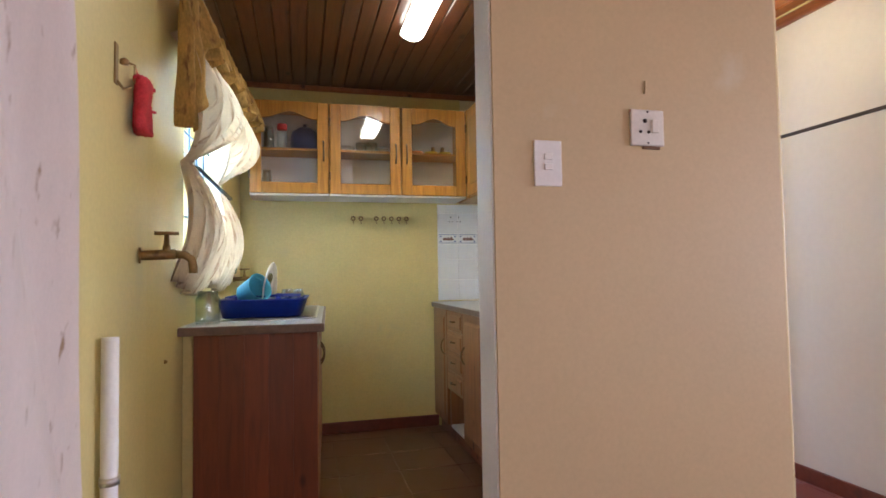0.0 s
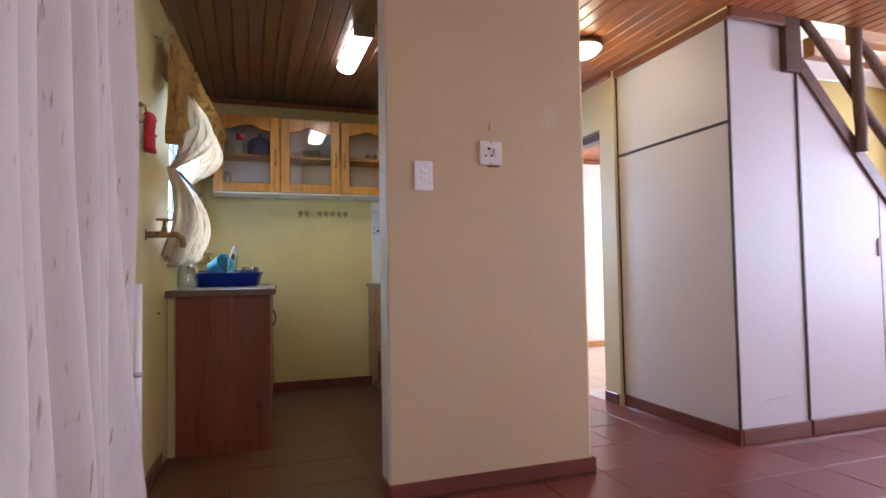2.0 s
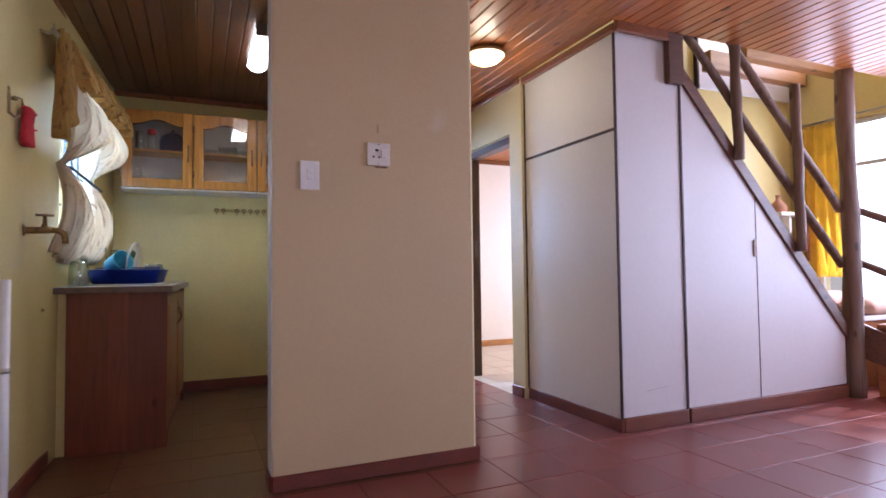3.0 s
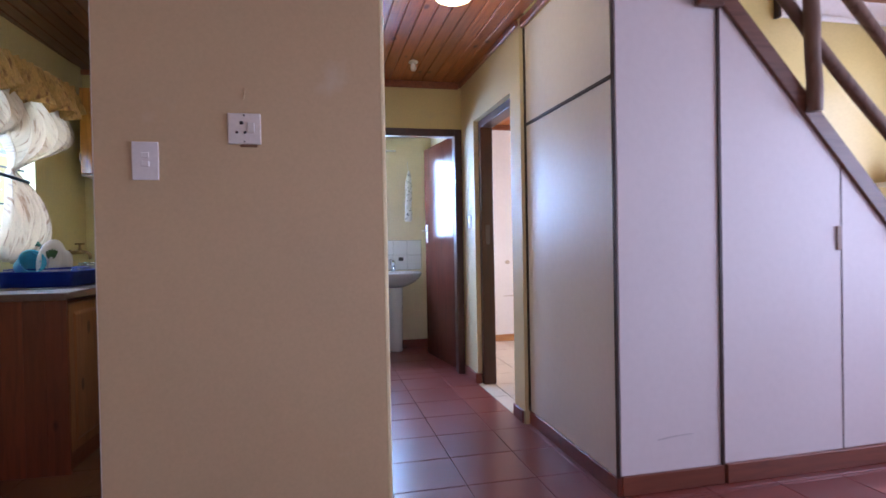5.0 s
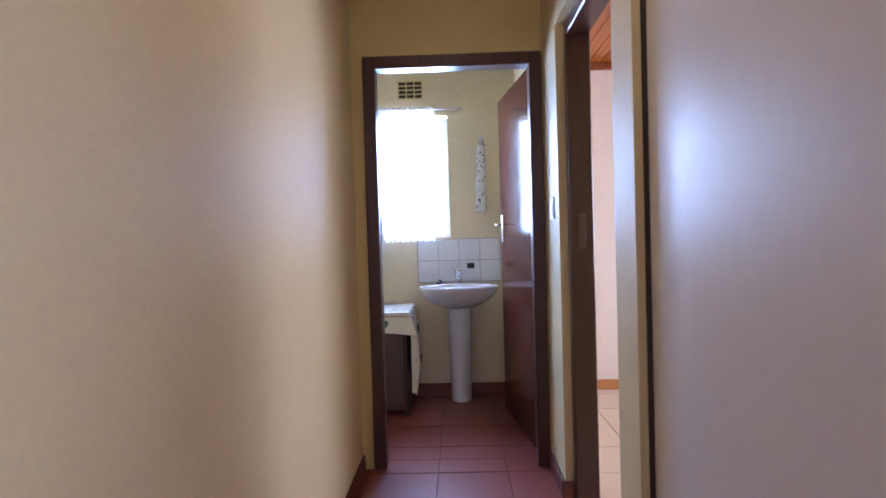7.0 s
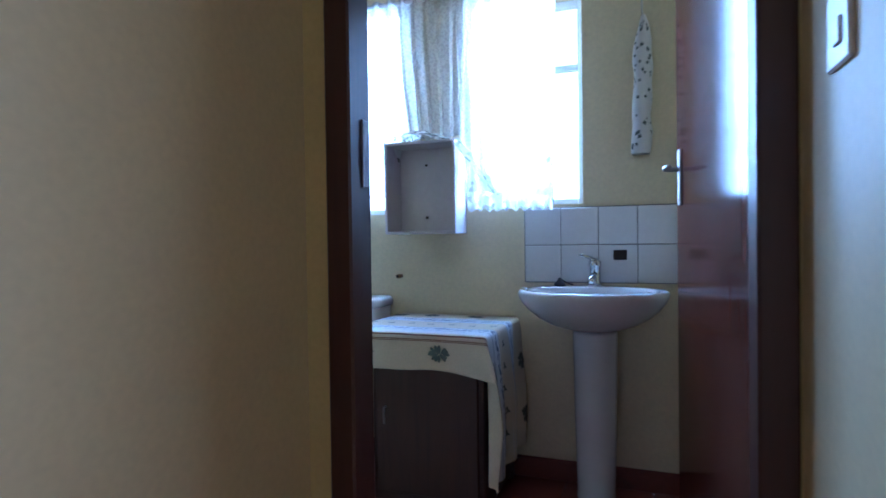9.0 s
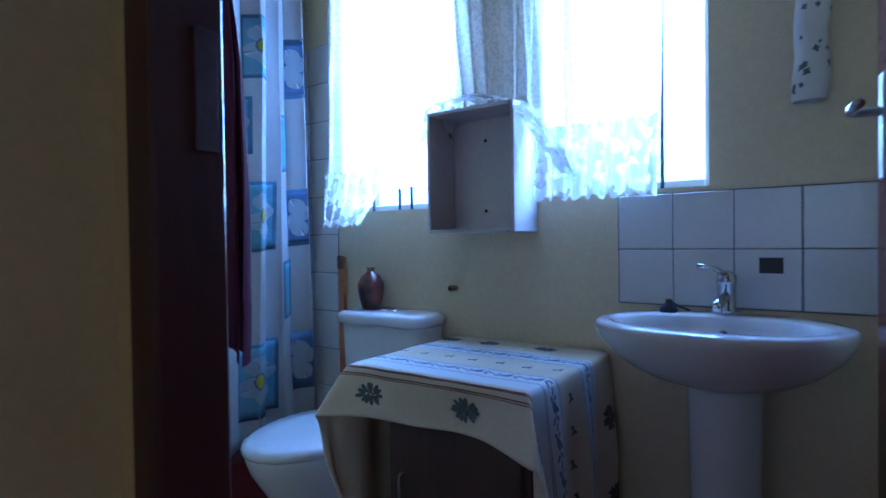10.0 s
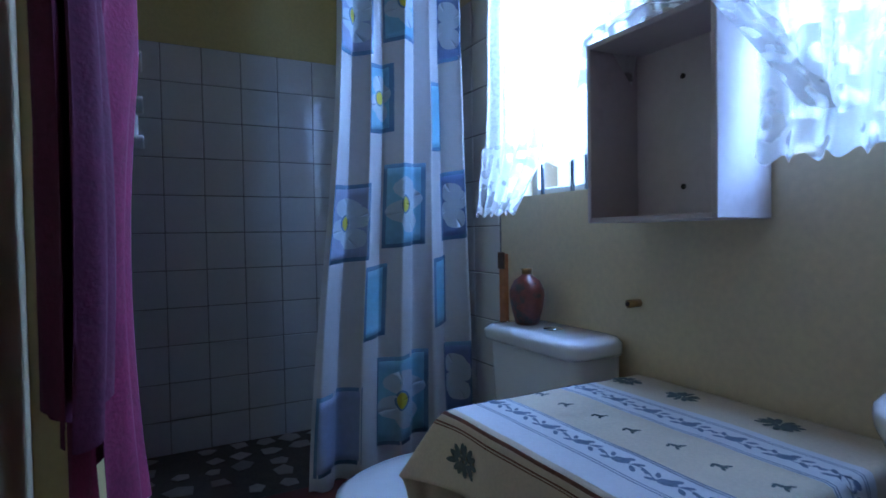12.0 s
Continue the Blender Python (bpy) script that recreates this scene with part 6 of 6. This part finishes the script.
for s in (2.22, 2.46, 2.70, 2.99, 3.24, 3.48):
    leaf_print("leaf_spray", s, 5.592, cluster(0.036), PRINT)
for s in (2.34, 2.64, 2.79, 2.99, 3.33, 3.55):
    leaf_print("leaf_spray", s, 6.112, cluster(0.034), PRINT)
FLOWER = [(0, 0, 0.015, 0.011, 0.3), (0.006, 0.013, 0.009, 0.006, 0.9), (0.026, 0.010, 0.010, 0.0045, 0.7), (0.030, -0.008, 0.011, 0.0045, 2.5), (-0.020, -0.010, 0.010, 0.0045, 0.4),
          (-0.022, 0.008, 0.009, 0.004, 2.3), (0.042, 0.003, 0.005, 0.004, 0.1), (-0.034, 0.0, 0.006, 0.0035, 0.2)]
for row, t in enumerate((5.764, 5.984)):
    vine(t, row * 2.0)
    for k in range(17):
        leaf_print("flower_print", S0 + 0.06 + k * 0.085 + 0.03 * row, t, FLOWER, PRINTBLUE)
for k in range(17):
    leaf_print("leaf_print", S0 + 0.06 + k * 0.085, 5.874 + 0.008 * (k % 2), [(0, 0, 0.013, 0.0045, 0.1), (0.007, 0.008, 0.008, 0.0035, 1.0), (-0.007, -0.007, 0.007, 0.003, 2.0), (0.010, -0.006, 0.006, 0.003, 2.6)], PRINT)

# open wall box between the windows
BOXWHITE = material("white_box_board", (0.60, 0.55, 0.58), 0.5, 0.05, 6, 60, 0.05, second=(0.53, 0.48, 0.51))
mc = thing("wall_box", (2.77, 6.12, 1.05), "open white wall box with drilled holes hanging between the windows", "wall box")
X0, X1, Z0, Z1, Y0, Y1 = 2.607, 2.932, 1.05, 1.447, 6.03, 6.188
part("side", box((X0, Y0, Z0), (X0 + 0.012, Y1, Z1), 0.002), BOXWHITE, mc)
part("side", box((X1 - 0.012, Y0, Z0), (X1, Y1, Z1), 0.002), BOXWHITE, mc)
part("bottom", box((X0 + 0.012, Y0, Z0), (X1 - 0.012, Y1, Z0 + 0.012), 0.002), BOXWHITE, mc)
part("top", box((X0 + 0.012, Y0, Z1 - 0.012), (X1 - 0.012, Y1, Z1), 0.002), BOXWHITE, mc)
part("back", box((X0 + 0.012, Y1 - 0.012, Z0 + 0.012), (X1 - 0.012, Y1 - 0.002, Z1 - 0.012)), BOXWHITE, mc)
for z in (Z0 + 0.075, Z1 - 0.085):
    for x in (X0 + 0.14,):
        part("screw_hole", bar([(x, Y1 - 0.0145, z), (x, Y1 - 0.011, z)], 0.006, 10), DARKHOLE, mc)

# windows, vent, nets
window("window_2", "y", 6.29, 2.06, 2.62, 1.145, 2.05, (), (1.76,), FRAMEMETAL, "white steel bathroom window", 0.03, 0.03)
window("window_3", "y", 6.29, 2.965, 3.437, 1.165, 2.05, (), (1.76,), FRAMEMETAL, "white steel bathroom window", 0.03, 0.03)
for name, xs, z0, z1 in (("burglar_bars", (2.16, 2.30, 2.36, 2.52), 1.145, 2.05), ("burglar_bars", (3.05, 3.30), 1.165, 2.05)):
    bb = thing(name, (sum(xs) / len(xs), 6.25, z0), "thin dark steel bars inside the bathroom window", "bars", "bathroom window bars")
    for x in xs:
        part("bar", bar([(x, 6.255, z0), (x, 6.255, z1)], 0.006, 8), BARMETAL, bb)
vent = thing("air_brick", (3.17, 6.185, 2.18), "pierced clay air brick high on the bathroom wall", "vent")
part("frame", box((3.08, 6.184, 2.18), (3.265, 6.1895, 2.315), 0.001), YELLOW, vent)
for i in range(3):
    for j in range(4):
        part("slot", box((3.09 + i * 0.058, 6.1815, 2.19 + j * 0.031), (3.14 + i * 0.058, 6.1842, 2.211 + j * 0.031)), DARKHOLE, vent)
NET = lace_material("white_net", (0.84, 0.82, 0.78), 0.5, 90, 0.6, 0.1)
LACE = lace_material("white_lace_border", (0.84, 0.85, 0.84), 0.3, 34, 0.5, 0.62)
nets = thing("net_curtain", (2.75, 6.15, 1.1), "white lace net curtain on a rod over both bathroom windows", "curtain")
part("rod", bar([(2.0, 6.145, 2.095), (3.545, 6.145, 2.095)], 0.009, 10), WHITEPAINT, nets)
def net(x0t, x1t, x0b, x1b, ztop, zbot, seed, waves, amp=0.012, sag=0.0, y=6.145):
    def fn(u, v):
        z = ztop + (zbot - ztop) * v + 0.008 * math.cos(u * waves * 1.5) * max(0.0, v * 8 - 7) - sag * v * math.sin(u * math.pi)
        return (x0t + (x1t - x0t) * u + ((x0b - x0t) + ((x1b - x1t) - (x0b - x0t)) * u) * v ** 1.4, y + amp * math.sin(u * waves + seed + 0.6 * v) + 0.006 * noise.noise((u * 8, v * 4, seed)) - 0.025 * v, z)
    return fn
part("panel", sheet(net(2.02, 2.62, 2.03, 2.60, 2.115, 1.215, 0.5, 50), 130, 30, 0.0), NET, nets)
part("lace_border", sheet(net(2.02, 2.36, 2.03, 2.24, 1.30, 1.09, 0.5, 34, y=6.112), 80, 12, 0.0), LACE, nets)
part("panel", sheet(net(2.50, 3.0, 2.60, 2.98, 2.115, 1.47, 2.0, 50, 0.016), 110, 24, 0.0), NET, nets)
part("panel", sheet(net(2.90, 3.34, 2.96, 3.33, 2.115, 1.19, 3.0, 46), 110, 30, 0.0), NET, nets)
part("lace_border", sheet(net(2.97, 3.33, 2.97, 3.33, 1.36, 1.145, 3.0, 40, y=6.108), 90, 12, 0.0), LACE, nets)
def swag(u, v):
    """The net that is thrown over the wall box."""
    x = 2.585 + 0.40 * u + 0.03 * v
    hump = 0.05 * math.sin(min(1, u * 1.4) * math.pi) + 0.012 * noise.noise((u * 9, v * 6, 4))
    z = 1.452 + hump * (1 - abs(v - 0.5)) + (-(0.30 * (u - 0.82) / 0.18) * 0.8 if u > 0.82 else 0) - (0.10 * (0.06 - u) / 0.06 if u < 0.06 else 0)
    return (x + (0.10 * (u - 0.82) / 0.18 if u > 0.82 else 0), 6.02 + 0.14 * v, z)
part("swag", sheet(swag, 60, 16, 0.0), LACE, nets, "crumpled lace edge lying over the wall box")

# cloth on the wall
WHITECLOTH = material("white_printed_cotton", (0.72, 0.70, 0.70), 0.9, 0.06, 9, 150, 0.2)
holder = thing("bag_holder", (3.675, 6.16, 1.35), "long white cotton bag with dark flower prints hanging on the wall", "bag holder")
def bag(u, v):
    a = math.tau * u
    w = 0.036 * (0.25 + 0.75 * min(1, v * 5)) * (1 + 0.12 * noise.noise((v * 9, u * 3, 2)))
    return (3.678 + w * math.cos(a) * (1 + 0.06 * math.sin(v * 23)) - 0.012 * v + 0.002 * math.sin(v * 17), 6.158 - 0.028 * (0.4 + 0.6 * min(1, v * 5)) * math.sin(a), 1.89 - 0.54 * v)
part("bag", sheet(bag, 24, 34, 0.0), WHITECLOTH, holder)
rng = random.Random(3)
for k in range(46):
    u, v = rng.uniform(0.03, 0.47), rng.uniform(0.05, 0.97)
    bm, turn, size = bmesh.new(), rng.uniform(0, 3.1), rng.uniform(0.6, 1.15)
    ring = []
    for i in range(9):
        b = math.tau * i / 9
        r = size * (1 if i % 2 else 0.55)
        p = Vector(bag(u + 0.04 * r * math.cos(b + turn), min(1, v + 0.02 * r * math.sin(b + turn))))
        ring.append(bm.verts.new(p + Vector((0, -0.0025, 0))))
    bm.faces.new(ring)
    part("flower_print", bm, PRINT, holder)
part("loop", bar([(3.675, 6.165, 1.885), (3.672, 6.178, 1.94), (3.672, 6.186, 1.985)], 0.003, 6), WHITECLOTH, holder)

# towels beside the door
TOWEL = material("magenta_towel", (0.14, 0.007, 0.045), 0.95, 0.25, 14, 170, 0.6)
PLUM = material("plum_towel", (0.07, 0.006, 0.03), 0.95, 0.25, 14, 170, 0.6)
def towel(x0, x1, y0, ztop, zbot, seed, depth):
    def fn(u, v):
        a = math.tau * u
        return (x0 + (x1 - x0) * (0.5 + 0.5 * math.cos(a)) * (0.55 + 0.45 * min(1, v * 2)) + 0.01 * noise.noise((u * 5, v * 5, seed)),
                y0 + depth * (0.5 + 0.5 * math.sin(a)) * (0.5 + 0.5 * min(1, v * 2.2)) * (1 + 0.25 * math.sin(v * 5 + seed)) + 0.007 * math.sin(u * 40 + v * 3), ztop + (zbot - ztop) * v + 0.02 * math.sin(a * 2 + seed) * v)
    return fn
tw = thing("towel", (2.72, 5.09, 0.68), "magenta bath towel hanging beside the bathroom door", "towel")
part("cloth", sheet(towel(2.62, 2.82, 5.060, 1.78, 0.70, 1, 0.085), 48, 40, 0.0), TOWEL, tw)
tw2 = thing("towel", (2.92, 5.05, 0.7), "dark plum bath towel hanging beside the bathroom door", "towel")
part("cloth", sheet(towel(2.84, 2.95, 5.058, 1.8, 0.85, 4, 0.045), 48, 40, 0.0), PLUM, tw2)
tr = thing("towel_hooks", (2.8, 5.06, 1.78), "small metal hooks beside the bathroom door", "hooks")
for x in (2.72, 2.90):
    part("hook", bar([(x, 5.055, 1.80), (x, 5.085, 1.795), (x, 5.095, 1.82)], 0.005, 8), STEEL, tr)

# small marks on walls and panels
SCUFF = material("brown_scuff", (0.50, 0.42, 0.34), 0.8, 0.2, 20, 90, 0.1)
for x, z, w, h in ((4.83, 0.50, 0.10, 0.010), (4.95, 0.44, 0.06, 0.008), (4.80, 0.86, 0.03, 0.05)):
    solid("wall_scuff", lathe([(0.0001, 0), (0.8, 0.25), (1.0, 0.5), (0.7, 0.8), (0.0001, 1.0)], (0, 0, 0), 10, caps=False), SCUFF, "faint brown scuff on the pale bedroom wall", "scuff", "scuffs on the bedroom wall")
    mark = bpy.context.scene.collection.objects[-1]
    mark.matrix_basis = pose(x, 6.2495, z) @ Matrix.Diagonal((w, 0.0012, h, 1))
solid("panel_screw", lathe([(0.005, 0), (0.006, 0.003), (0.002, 0.005)], (3.962, 2.476, 0.97), 8), DARKHOLE, "small dark screw on the cupboard corner strip", "screw", base=(3.962, 2.476, 0.97))
for x, z in ((3.30, 2.26), (3.51, 2.205)):
    solid("wall_nail", bar([(x, 6.19, z), (x, 6.184, z)], 0.004, 6), DARKHOLE, "small nail hole in the bathroom wall", "nail", "nails in the bathroom wall", base=(x, 6.187, z))

# ---- floors ----
def tile_mesh(w, d, mat):
    key = (round(w, 3), round(d, 3), mat.name)
    if key not in tile_meshes:
        bm = box((0, 0, -0.012), (w, d, 0), 0.0025)
        mesh = bpy.data.meshes.new("tile")
        bm.to_mesh(mesh)
        bm.free()
        mesh.materials.append(mat)
        tile_meshes[key] = mesh
    return tile_meshes[key]


def tiled(name, areas, ox, oy, size, mat, label, near, gap=0.004):
    """A floor of square tiles over a bed of grout; those within near are pieces of their own."""
    bed = bmesh.new()
    for x0, y0, x1, y1 in areas:
        bx(bed, (x0, y0, -0.12), (x1, y1, -0.004))
    floor = setting(name, bed, GROUT, label, "floor")
    rest, count = bmesh.new(), 0
    for x0, y0, x1, y1 in areas:
        for i in range(math.floor((x0 - ox) / size), math.ceil((x1 - ox) / size)):
            for j in range(math.floor((y0 - oy) / size), math.ceil((y1 - oy) / size)):
                a, b = max(x0, ox + i * size + gap / 2), min(x1, ox + (i + 1) * size - gap / 2)
                c, d = max(y0, oy + j * size + gap / 2), min(y1, oy + (j + 1) * size - gap / 2)
                if b - a < 0.012 or d - c < 0.012:
                    continue
                if count < 290 and near[0] < (a + b) / 2 < near[2] and near[1] < (c + d) / 2 < near[3]:
                    ob = new("tile", tile_mesh(b - a, d - c, mat))
                    ob.location, ob.parent = (a, c, 0.0015 * noise.noise((i * 1.7, j * 2.3, 4))), floor
                    count += 1
                else:
                    bx(rest, (a, c, -0.012), (b, d, 0), 0.0)
    if rest.verts:
        tagged(part("tiles", rest, mat, floor), kind="stuff")
    else:
        rest.free()
    return floor


tiled("floor", [(0.925, -2.3, 7.05, 2.40), (2.975, 2.40, 3.93, 4.99), (3.93, 2.40, 7.05, 3.51), (1.6, 4.99, 3.93, 6.19)], 3.358, 4.482, 0.343, REDTILE,
      "polished dark red clay tile floor", (1.9, 0.6, 6.5, 6.3), 0.003)
tiled("floor_kitchen", [(0.925, 2.40, 2.975, 4.99)], 1.62, 4.47, 0.34, BROWNTILE, "brown clay tile floor of the kitchen", (0.9, 2.3, 3.0, 5.0), 0.002)
tiled("floor_bedroom", [(3.93, 3.68, 4.05, 4.53), (4.05, 3.62, 7.3, 6.25)], 4.05, 3.8, 0.33, CREAMTILE, "pale cream tile floor of the bedroom", (3.9, 3.7, 5.4, 6.3))
setting("ground", box((-60, -60, -0.3), (60, 60, -0.13)), material("dry_ground", (0.42, 0.36, 0.26), 0.95, 0.2, 0.6, 20, 0.2), "dry pale ground outside", "ground")
